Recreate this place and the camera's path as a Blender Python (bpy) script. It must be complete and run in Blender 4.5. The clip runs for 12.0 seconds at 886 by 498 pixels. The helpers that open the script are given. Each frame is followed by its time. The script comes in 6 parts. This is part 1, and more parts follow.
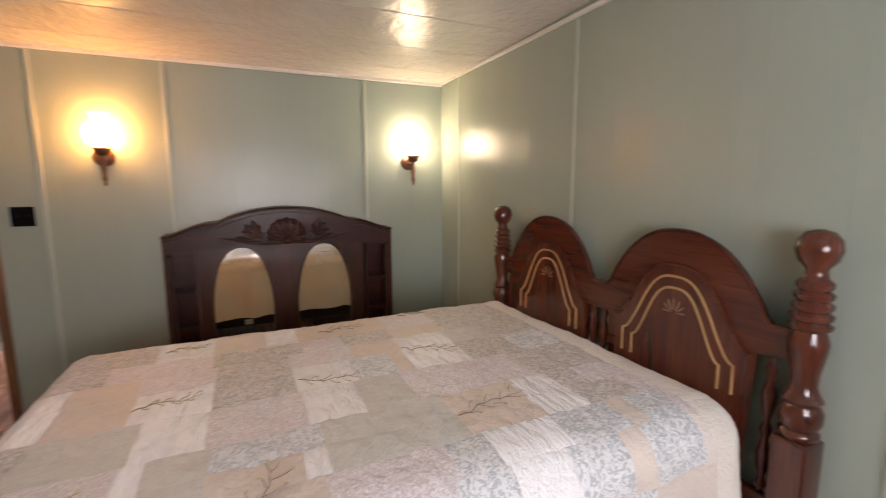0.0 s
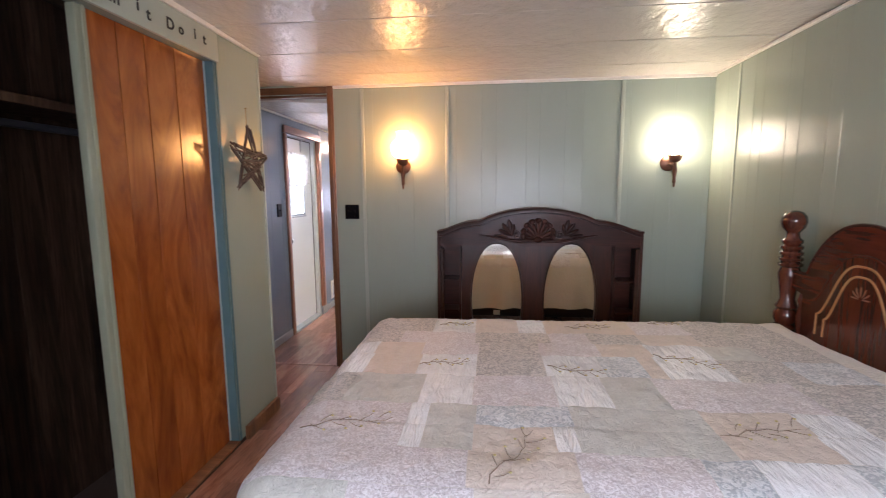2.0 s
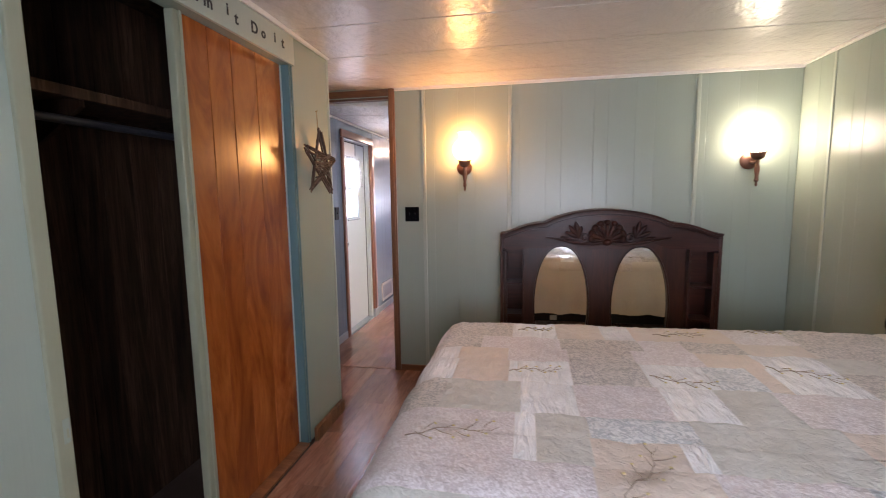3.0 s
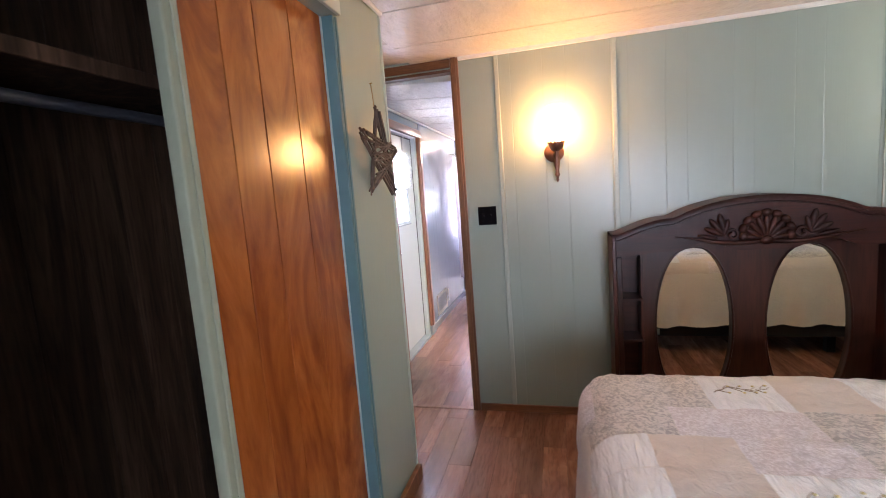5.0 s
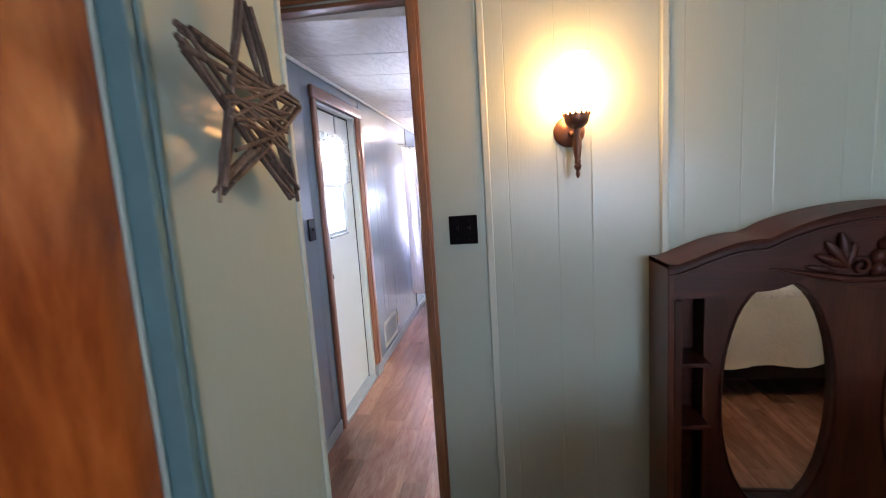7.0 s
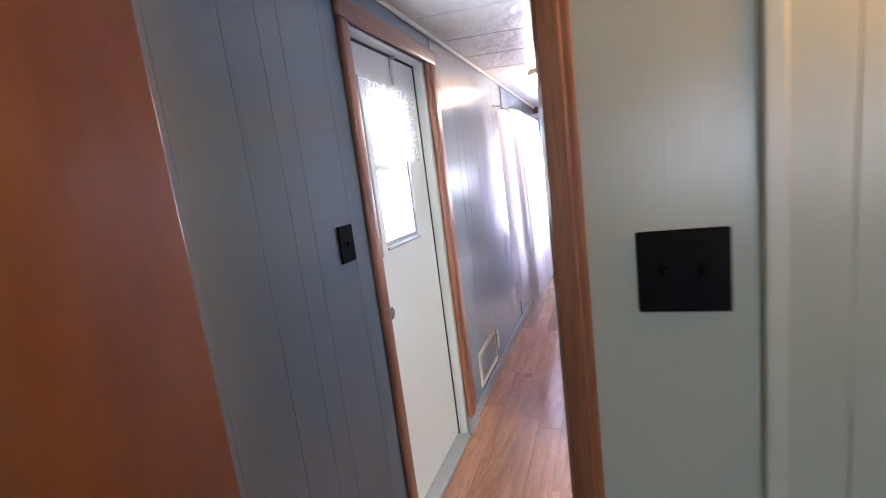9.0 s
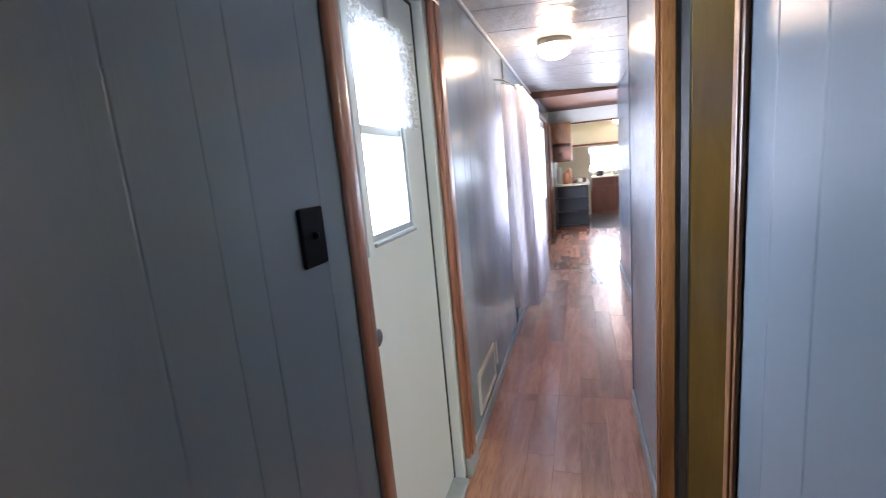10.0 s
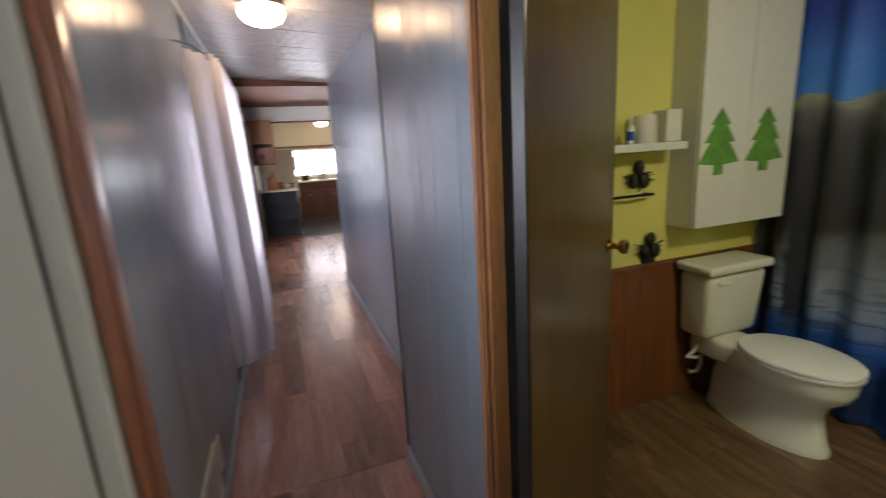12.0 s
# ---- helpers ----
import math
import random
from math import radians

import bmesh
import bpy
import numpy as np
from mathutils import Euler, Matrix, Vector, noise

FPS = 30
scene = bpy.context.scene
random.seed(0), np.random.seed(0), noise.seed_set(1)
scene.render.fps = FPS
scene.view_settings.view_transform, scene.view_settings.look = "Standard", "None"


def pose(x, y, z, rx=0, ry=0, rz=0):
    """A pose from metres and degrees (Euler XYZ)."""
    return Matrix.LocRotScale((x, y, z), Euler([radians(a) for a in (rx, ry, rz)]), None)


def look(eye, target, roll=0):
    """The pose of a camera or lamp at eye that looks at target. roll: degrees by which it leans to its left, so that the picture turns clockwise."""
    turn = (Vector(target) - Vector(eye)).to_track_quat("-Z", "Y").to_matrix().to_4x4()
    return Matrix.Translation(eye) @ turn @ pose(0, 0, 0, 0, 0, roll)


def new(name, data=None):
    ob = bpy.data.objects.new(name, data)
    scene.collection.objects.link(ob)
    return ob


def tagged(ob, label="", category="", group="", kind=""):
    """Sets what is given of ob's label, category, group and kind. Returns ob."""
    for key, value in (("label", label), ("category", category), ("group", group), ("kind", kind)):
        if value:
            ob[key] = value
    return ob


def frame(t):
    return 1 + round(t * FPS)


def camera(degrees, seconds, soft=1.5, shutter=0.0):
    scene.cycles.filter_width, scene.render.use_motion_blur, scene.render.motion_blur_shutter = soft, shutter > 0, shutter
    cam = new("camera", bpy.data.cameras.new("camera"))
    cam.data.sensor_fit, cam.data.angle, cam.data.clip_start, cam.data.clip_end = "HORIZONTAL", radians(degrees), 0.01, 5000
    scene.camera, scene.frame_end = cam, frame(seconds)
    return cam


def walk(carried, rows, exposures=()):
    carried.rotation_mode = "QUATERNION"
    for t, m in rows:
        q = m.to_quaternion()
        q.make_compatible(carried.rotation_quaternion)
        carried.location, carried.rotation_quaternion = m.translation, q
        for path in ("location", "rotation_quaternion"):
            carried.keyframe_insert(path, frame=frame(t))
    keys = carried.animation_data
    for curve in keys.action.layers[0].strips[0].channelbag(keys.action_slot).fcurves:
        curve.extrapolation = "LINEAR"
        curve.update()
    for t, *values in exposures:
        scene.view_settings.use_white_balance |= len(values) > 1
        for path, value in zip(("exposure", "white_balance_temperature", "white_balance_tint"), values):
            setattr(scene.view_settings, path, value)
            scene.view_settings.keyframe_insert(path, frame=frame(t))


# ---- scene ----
cam = camera(89.6, 12.0, soft=1.05, shutter=0.4)
PATH = [
    (0, (0.058, 0.03, 1.488), (0.869, 1.836, 1.206), -0.2),
    (0.5, (0.041, -0.039, 1.475), (0.453, 1.901, 1.214), -0.9),
    (1, (0.036, -0.036, 1.47), (0.243, 1.937, 1.216), -0.5),
    (1.5, (0.017, -0.047, 1.473), (0.01, 1.937, 1.221), -0.5),
    (2, (-0.016, -0.059, 1.472), (-0.227, 1.913, 1.216), -0.4),
    (2.5, (-0.087, -0.065, 1.471), (-0.379, 1.897, 1.218), -0.6),
    (3, (-0.232, -0.027, 1.457), (-0.596, 1.925, 1.22), -0.8),
    (3.2, (-0.303, 0.012, 1.465), (-0.662, 1.966, 1.234), -1.2),
    (4.8, (-0.639, 0.572, 1.488), (-1.14, 2.488, 1.213), -3.3),
    (5, (-0.708, 0.649, 1.468), (-1.207, 2.571, 1.226), -4.3),
    (5.5, (-0.857, 0.831, 1.482), (-1.253, 2.774, 1.222), -4.5),
    (6, (-0.886, 1.113, 1.471), (-1.26, 3.061, 1.215), -3.8),
    (6.5, (-0.92, 1.376, 1.468), (-1.24, 3.332, 1.2), -3.9),
    (6.7, (-0.964, 1.492, 1.486), (-1.222, 3.458, 1.224), -3.6),
    (8.3, (-1.008, 2.415, 1.474), (-1.506, 4.325, 1.15), -5.3),
    (8.5, (-1.08, 2.524, 1.484), (-1.65, 4.415, 1.171), -5.7),
    (9, (-1.23, 2.806, 1.483), (-1.924, 4.654, 1.161), -7.2),
    (9.5, (-1.356, 3.085, 1.442), (-2.11, 4.906, 1.104), -5.1),
    (10, (-1.508, 3.272, 1.417), (-2.101, 5.148, 1.062), -5.2),
    (10.5, (-1.648, 3.421, 1.424), (-1.889, 5.369, 1.04), -3.6),
    (11, (-1.682, 3.647, 1.412), (-1.784, 5.606, 1.021), -4.0),
    (11.5, (-1.678, 3.823, 1.416), (-1.552, 5.776, 1.006), -3.8),
    (12, (-1.681, 4.01, 1.426), (-1.019, 5.846, 0.99), -3.3),
]
EXPOSURES = [(0.0, 0.08, 7100, 25), (0.5, 0.2, 6350, 25), (1.0, 0.2, 6250, 25), (2.0, 0.14, 6100, 24), (3.0, 0.10, 6100, 23), (5.0, 0.5, 5750, 20), (5.5, 0.52, 5650, 18), (6.5, 0.38, 5400, 16), (8.5, 0.2, 5900, 18), (9.5, 0.02, 5700, 14), (10.0, -0.34, 5700, 9), (10.5, -0.76, 6000, 12), (11.0, -0.9, 6400, 13), (11.5, -1.28, 6500, 13), (12.0, -1.57, 6500, 13)]
walk(cam, [(t, look(eye, target, roll)) for t, eye, target, roll in PATH], exposures=EXPOSURES)

# ---- plan, in metres ----
XE = 1.600            # bedroom east wall
YN = 3.484            # bedroom north wall, with the doorway
XC = -1.47            # closet front
XW = -2.05            # outer west wall, closet back and hall
XH = -1.249           # hall east wall, with the bathroom door
XF = -1.055           # set-back hall east wall farther on
YB = 5.735            # bathroom back wall
YS = -1.25            # bedroom south wall, behind the start
YK = 15.3             # kitchen end wall
rng = random.Random(7)

# ---- world, sun, large lights ----
world = bpy.data.worlds.new("sky")
scene.world = world
world.use_nodes = True
wn = world.node_tree.nodes
sky = wn.new("ShaderNodeTexSky")
sky.sky_type = "NISHITA"
sky.sun_disc = False
sky.sun_elevation = radians(50)
sky.sun_rotation = radians(90)
wn["Background"].inputs["Strength"].default_value = 0.1
world.node_tree.links.new(sky.outputs["Color"], wn["Background"].inputs["Color"])
sun = new("sun", bpy.data.lights.new("sun", "SUN"))
sun.data.energy, sun.data.angle, sun.data.color = 3.0, radians(0.5), (1.0, 0.95, 0.88)
sun.matrix_world = look((30, 0, 36), (0, 0, 0))


def window_light(name, eye, target, w, h, watts, colour):
    lamp = new(name, bpy.data.lights.new(name, "AREA"))
    lamp.data.shape, lamp.data.size, lamp.data.size_y = "RECTANGLE", w, h
    lamp.data.energy, lamp.data.color = watts, colour
    lamp.matrix_world = look(eye, target)
    return lamp


DAY = (0.86, 0.93, 1.0)
window_light("bedroom_window_light", (0.30, YS - 0.12, 1.42), (0.30, 3, 1.2), 1.3, 0.95, 31, DAY)
window_light("entry_door_light", (XW - 0.13, 4.607, 1.53), (0, 4.607, 1.3), 0.31, 0.58, 28, (0.86, 0.90, 1.0))
window_light("hall_window_light", (XW - 0.13, 7.45, 1.3), (0, 7.45, 1.2), 1.1, 0.9, 270, (0.90, 0.88, 1.0))
window_light("side_door_light", (XW - 0.14, 10.7, 1.1), (0, 10.7, 1.0), 1.4, 1.8, 240, (0.88, 0.90, 1.0))
window_light("kitchen_window_light", (-0.55, YK + 0.14, 1.28), (-0.55, 10, 0.9), 1.5, 0.6, 150, (0.88, 0.90, 1.0))

# ---- materials ----


def nodes_of(name):
    m = bpy.data.materials.new(name)
    m.use_nodes = True
    return m, m.node_tree.nodes, m.node_tree.links, m.node_tree.nodes["Principled BSDF"]


def coords(n, l, scale, shift=True):
    tc = n.new("ShaderNodeTexCoord")
    mp = n.new("ShaderNodeMapping")
    mp.inputs["Scale"].default_value = scale
    l.new(tc.outputs["Object"], mp.inputs["Vector"])
    if shift:
        oi = n.new("ShaderNodeObjectInfo")
        mul = n.new("ShaderNodeMath")
        mul.operation, mul.inputs[1].default_value = "MULTIPLY", 37.0
        l.new(oi.outputs["Random"], mul.inputs[0])
        l.new(mul.outputs[0], mp.inputs["Location"])
    return mp.outputs["Vector"]


def noise_tex(n, l, vec, scale, detail=4.0, rough=0.55, distortion=0.0):
    t = n.new("ShaderNodeTexNoise")
    t.inputs["Scale"].default_value, t.inputs["Detail"].default_value = scale, detail
    t.inputs["Roughness"].default_value, t.inputs["Distortion"].default_value = rough, distortion
    l.new(vec, t.inputs["Vector"])
    return t.outputs["Fac"]


def ramp(n, l, fac, stops):
    r = n.new("ShaderNodeValToRGB")
    e = r.color_ramp.elements
    while len(e) < len(stops):
        e.new(0.5)
    for k, (p, c) in zip(e, stops):
        k.position, k.color = p, (*c, 1)
    l.new(fac, r.inputs["Fac"])
    return r.outputs["Color"]


def mixed(n, l, fac, a, b, blend="MIX"):
    m = n.new("ShaderNodeMix")
    m.data_type, m.blend_type = "RGBA", blend
    for v, i in ((fac, 0), (a, 6), (b, 7)):
        if isinstance(v, (int, float)):
            m.inputs[i].default_value = v
        elif isinstance(v, tuple):
            m.inputs[i].default_value = (*v, 1)
        else:
            l.new(v, m.inputs[i])
    return m.outputs[2]


def bumped(n, l, b, height, strength, distance=0.01):
    k = n.new("ShaderNodeBump")
    k.inputs["Strength"].default_value, k.inputs["Distance"].default_value = strength, distance
    l.new(height, k.inputs["Height"])
    l.new(k.outputs["Normal"], b.inputs["Normal"])


def dim(c, f):
    return tuple(v * f for v in c)


def paint(name, colour, rough=0.4, grain=(60, 60, 60), wear=0.12, bump=0.08, coat=0.0, distance=0.004):
    """Painted or plastic surface: broad stains, fine grain, slightly uneven gloss."""
    m, n, l, b = nodes_of(name)
    v = coords(n, l, (1, 1, 1))
    broad = noise_tex(n, l, v, 1.7, 5)
    fine = noise_tex(n, l, coords(n, l, grain), 1.0, 3)
    c = ramp(n, l, broad, [(0.3, dim(colour, 1 - wear)), (0.7, dim(colour, 1 + wear * 0.4))])
    c = mixed(n, l, 0.25, c, ramp(n, l, fine, [(0.3, dim(colour, 0.97)), (0.7, dim(colour, 1.02))]))
    l.new(c, b.inputs["Base Color"])
    r = n.new("ShaderNodeMapRange")
    r.inputs["To Min"].default_value, r.inputs["To Max"].default_value = rough * 0.92, rough * 1.1
    l.new(broad, r.inputs["Value"])
    l.new(r.outputs["Result"], b.inputs["Roughness"])
    b.inputs["Coat Weight"].default_value = coat
    b.inputs["Coat Roughness"].default_value = 0.12
    bumped(n, l, b, fine, bump, distance)
    return m


def wood(name, dark, mid, light, axis="z", rough=0.35, coat=0.0, scale=9.0, knots=1.6, bump=0.12, vary=0.3, run=0.07, pore=0.4):
    """Stained wood with the grain along one axis; pieces differ by their random number."""
    m, n, l, b = nodes_of(name)
    long = {"x": (run, 1, 1), "y": (1, run, 1), "z": (1, 1, run)}[axis]
    v = coords(n, l, long)
    rings = noise_tex(n, l, v, scale, 5, 0.6, knots)
    c = ramp(n, l, rings, [(0.28, dark), (0.5, mid), (0.72, light)])
    pores = noise_tex(n, l, v, scale * 14, 2, 0.5)
    c = mixed(n, l, ramp(n, l, pores, [(0.36, (pore,) * 3), (0.5, (0, 0, 0))]), c, dim(dark, 0.7))
    oi = n.new("ShaderNodeObjectInfo")
    tone = ramp(n, l, oi.outputs["Random"], [(0.0, (1 - vary,) * 3), (1.0, (1 + vary * 0.4,) * 3)])
    c = mixed(n, l, 1.0, c, tone, "MULTIPLY")
    l.new(c, b.inputs["Base Color"])
    b.inputs["Roughness"].default_value = rough
    b.inputs["Coat Weight"].default_value = coat
    b.inputs["Coat Roughness"].default_value = 0.15
    bumped(n, l, b, pores, bump, 0.003)
    return m


def plain(name, colour, rough=0.4, metal=0.0, glow=0.0, var=0.1):
    m, n, l, b = nodes_of(name)
    fine = noise_tex(n, l, coords(n, l, (1, 1, 1)), 35, 4)
    l.new(ramp(n, l, fine, [(0.3, dim(colour, 1 - var)), (0.7, dim(colour, 1 + var * 0.5))]), b.inputs["Base Color"])
    b.inputs["Roughness"].default_value, b.inputs["Metallic"].default_value = rough, metal
    bumped(n, l, b, fine, 0.04, 0.003)
    if glow:
        b.inputs["Emission Color"].default_value = (*colour, 1)
        b.inputs["Emission Strength"].default_value = glow
    return m


def cloth(name, base, figure=None, size=40.0, amount=0.5, rough=0.7, weave=260.0, sheen=0.3, wave=0.0, stretch=(1, 1, 1)):
    """Fabric with an optional printed figure."""
    m, n, l, b = nodes_of(name)
    v = coords(n, l, stretch)
    fine = noise_tex(n, l, v, weave, 2)
    c = ramp(n, l, fine, [(0.3, dim(base, 0.86)), (0.7, dim(base, 1.05))])
    c = mixed(n, l, 0.5, c, ramp(n, l, noise_tex(n, l, v, 6.0, 4), [(0.3, dim(base, 0.9)), (0.7, dim(base, 1.04))]))
    if figure:
        f = noise_tex(n, l, v, size, 3, 0.6, 2.2)
        c = mixed(n, l, ramp(n, l, f, [(0.49, (0, 0, 0)), (0.53, (amount,) * 3)]), c, figure)
    l.new(c, b.inputs["Base Color"])
    b.inputs["Roughness"].default_value, b.inputs["Sheen Weight"].default_value = rough, sheen
    h = noise_tex(n, l, coords(n, l, (40, 6, 40) if wave > 0.8 else (55, 12, 55) if wave else (40, 40, 40)), 1.0, 4, 0.65, 0.8)
    bumped(n, l, b, h, min(1.0, 0.7 + wave * 0.5), 0.017 if wave > 0.8 else 0.018 if wave else 0.01)
    return m


GREEN = (0.335, 0.395, 0.335)
MAT = {
    "green": paint("sage_green_paint", GREEN, 0.25, (70, 70, 5), 0.025, 0.16),
    "greentrim": paint("sage_green_trim_paint", (0.40, 0.455, 0.385), 0.35, (90, 90, 8)),
    "teal": paint("teal_jamb_paint", (0.105, 0.195, 0.205), 0.5, (90, 90, 8)),
    "blue": paint("blue_grey_paint", (0.215, 0.262, 0.315), 0.2, (70, 70, 5), 0.018, 0.16),
    "stile": paint("dull_green_stile_paint", (0.29, 0.31, 0.22), 0.6, (90, 90, 8)),
    "bluebase": paint("grey_baseboard_paint", (0.36, 0.39, 0.42), 0.4),
    "white": paint("white_door_paint", (0.74, 0.77, 0.77), 0.38, (70, 70, 20), 0.06),
    "cove": paint("white_cove_paint", (0.78, 0.76, 0.70), 0.35, (60, 60, 60), 0.08),
    "ceil": paint("ceiling_board_paint", (0.66, 0.63, 0.58), 0.25, (15, 11, 13), 0.04, 0.85, 0.0, 0.0125),
    "ceilwood": wood("stained_ceiling_wood", (0.09, 0.028, 0.011), (0.15, 0.05, 0.019), (0.21, 0.078, 0.03), "x", 0.62),
    "cream": paint("cream_wall_paint", (0.62, 0.56, 0.40), 0.5),
    "yellow": paint("lime_yellow_paint", (0.70, 0.67, 0.20), 0.45, (60, 60, 60), 0.08),
    "wains": wood("bathroom_wainscot_wood", (0.10, 0.035, 0.014), (0.17, 0.06, 0.022), (0.24, 0.09, 0.035), "z", 0.4),
    "orange": wood("orange_closet_door_wood", (0.19, 0.04, 0.008), (0.32, 0.085, 0.015), (0.44, 0.14, 0.027), "z", 0.25, 0.35, 3.6, 3.0, 0.05, 0.10, 0.3, 0.1),
    "trim": wood("brown_door_casing_wood", (0.13, 0.052, 0.02), (0.245, 0.108, 0.044), (0.34, 0.165, 0.075), "z", 0.36, 0.2, 16, 0.8),
    "trimx": wood("brown_casing_wood_across", (0.13, 0.052, 0.02), (0.245, 0.108, 0.044), (0.34, 0.165, 0.075), "x", 0.36, 0.2, 16, 0.8),
    "entrytrim": wood("entry_door_casing_wood", (0.21, 0.08, 0.045), (0.33, 0.135, 0.08), (0.40, 0.18, 0.11), "z", 0.3, 0.4, 14, 0.8),
    "entrytrimy": wood("entry_door_head_casing_wood", (0.21, 0.08, 0.045), (0.33, 0.135, 0.08), (0.40, 0.18, 0.11), "y", 0.3, 0.4, 14, 0.8),
    "slab": wood("red_brown_door_veneer", (0.165, 0.066, 0.021), (0.20, 0.08, 0.026), (0.235, 0.098, 0.033), "z", 0.27, 0.4, 4, 1.4, 0.03, 0.2, 0.2, 0.08),
    "olive": wood("olive_brown_door_veneer", (0.060, 0.036, 0.0115), (0.088, 0.054, 0.0185), (0.118, 0.074, 0.029), "z", 0.3, 0.3, 5, 1.6, 0.05, 0.3, 0.25, 0.12),
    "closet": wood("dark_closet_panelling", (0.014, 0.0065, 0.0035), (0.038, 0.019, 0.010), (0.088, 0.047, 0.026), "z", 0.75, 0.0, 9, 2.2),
    "cherry": wood("glossy_cherry_wood", (0.045, 0.0095, 0.0055), (0.088, 0.02, 0.0105), (0.128, 0.034, 0.017), "y", 0.2, 0.45, 6, 1.6, 0.03, 0.1),
    "cherryz": wood("glossy_cherry_wood_upright", (0.045, 0.0095, 0.0055), (0.088, 0.02, 0.0105), (0.128, 0.034, 0.017), "z", 0.16, 0.6, 6, 1.4, 0.03, 0.1),
    "walnut": wood("dark_walnut_wood", (0.02, 0.0052, 0.003), (0.047, 0.0112, 0.006), (0.08, 0.022, 0.0122), "x", 0.38, 0.12, 7, 1.4, 0.05, 0.1),
    "walnutz": wood("dark_walnut_wood_upright", (0.022, 0.006, 0.0034), (0.053, 0.0135, 0.0075), (0.09, 0.026, 0.0148), "z", 0.3, 0.2, 7, 1.4, 0.06, 0.1),
    "floor": wood("brown_plank_flooring", (0.23, 0.105, 0.068), (0.345, 0.172, 0.112), (0.455, 0.25, 0.17), "y", 0.25, 0.15, 7, 2.6, 0.03, 0.42, 0.13),
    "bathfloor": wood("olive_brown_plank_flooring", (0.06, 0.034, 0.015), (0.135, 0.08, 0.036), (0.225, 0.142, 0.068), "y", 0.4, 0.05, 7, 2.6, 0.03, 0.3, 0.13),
    "under": plain("dark_floor_joint", (0.05, 0.025, 0.015), 0.7),
    "inlay": plain("tan_inlay_line", (0.42, 0.23, 0.09), 0.35),
    "bronze": plain("brown_bronze_metal", (0.19, 0.093, 0.062), 0.36, 0.6),
    "copper": plain("copper_metal", (0.55, 0.25, 0.13), 0.3, 0.9),
    "brass": plain("polished_brass", (0.62, 0.43, 0.14), 0.22, 1.0),
    "chrome": plain("brushed_nickel", (0.55, 0.55, 0.55), 0.25, 1.0),
    "alu": plain("grey_aluminium", (0.42, 0.45, 0.47), 0.35, 0.3),
    "fan": plain("faint_tan_inlay", (0.24, 0.10, 0.045), 0.3),
    "switch": plain("black_switch_plastic", (0.006, 0.006, 0.008), 0.3),
    "black": plain("black_plastic", (0.012, 0.012, 0.014), 0.4),
    "iron": plain("black_iron", (0.015, 0.015, 0.015), 0.5, 0.3),
    "slate": plain("dark_slate_plastic", (0.018, 0.022, 0.032), 0.45),
    "twig": wood("grey_brown_twig_bark", (0.05, 0.035, 0.026), (0.11, 0.08, 0.062), (0.19, 0.145, 0.115), "z", 0.85, 0.0, 30, 1.0, 0.5),
    "string": plain("tan_string", (0.35, 0.24, 0.12), 0.8),
    "porcelain": plain("white_porcelain", (0.72, 0.74, 0.66), 0.14, 0.0, 0.0, 0.03),
    "whiteplastic": plain("white_laminate", (0.72, 0.74, 0.70), 0.3, 0.0, 0.0, 0.04),
    "treegreen": plain("green_tree_cutout", (0.12, 0.30, 0.06), 0.5, 0.0, 0.0, 0.3),
    "charcoal": plain("charcoal_cabinet_paint", (0.026, 0.027, 0.033), 0.45),
    "counter": plain("cream_countertop", (0.58, 0.50, 0.36), 0.3),
    "fridge": plain("cream_enamel", (0.66, 0.60, 0.44), 0.25),
    "honey": wood("honey_cabinet_wood", (0.26, 0.10, 0.03), (0.38, 0.16, 0.05), (0.46, 0.22, 0.08), "z", 0.35, 0.2, 8, 1.4),
    "redwood": wood("red_kitchen_cabinet_wood", (0.08, 0.024, 0.011), (0.125, 0.04, 0.019), (0.17, 0.06, 0.029), "z", 0.4, 0.1, 8, 1.4),
    "kfloor": plain("grey_kitchen_sheet_floor", (0.11, 0.11, 0.115), 0.16, 0.0, 0.0, 0.25),
    "grey": plain("mottled_grey", (0.32, 0.33, 0.33), 0.6, 0.0, 0.0, 0.3),
    "letter": plain("black_letter_paint", (0.015, 0.016, 0.018), 0.5),
    "vine": plain("brown_embroidery_thread", (0.25, 0.185, 0.125), 0.7),
    "bud": plain("pale_yellow_embroidery_thread", (0.62, 0.52, 0.25), 0.6),
    "cblue": plain("curtain_sky_blue", (0.012, 0.10, 0.42), 0.5),
    "soil": plain("dry_grass_ground", (0.16, 0.17, 0.08), 0.9, 0.0, 0.0, 0.4),
    "siding": paint("pale_exterior_siding", (0.6, 0.6, 0.56), 0.6),
}
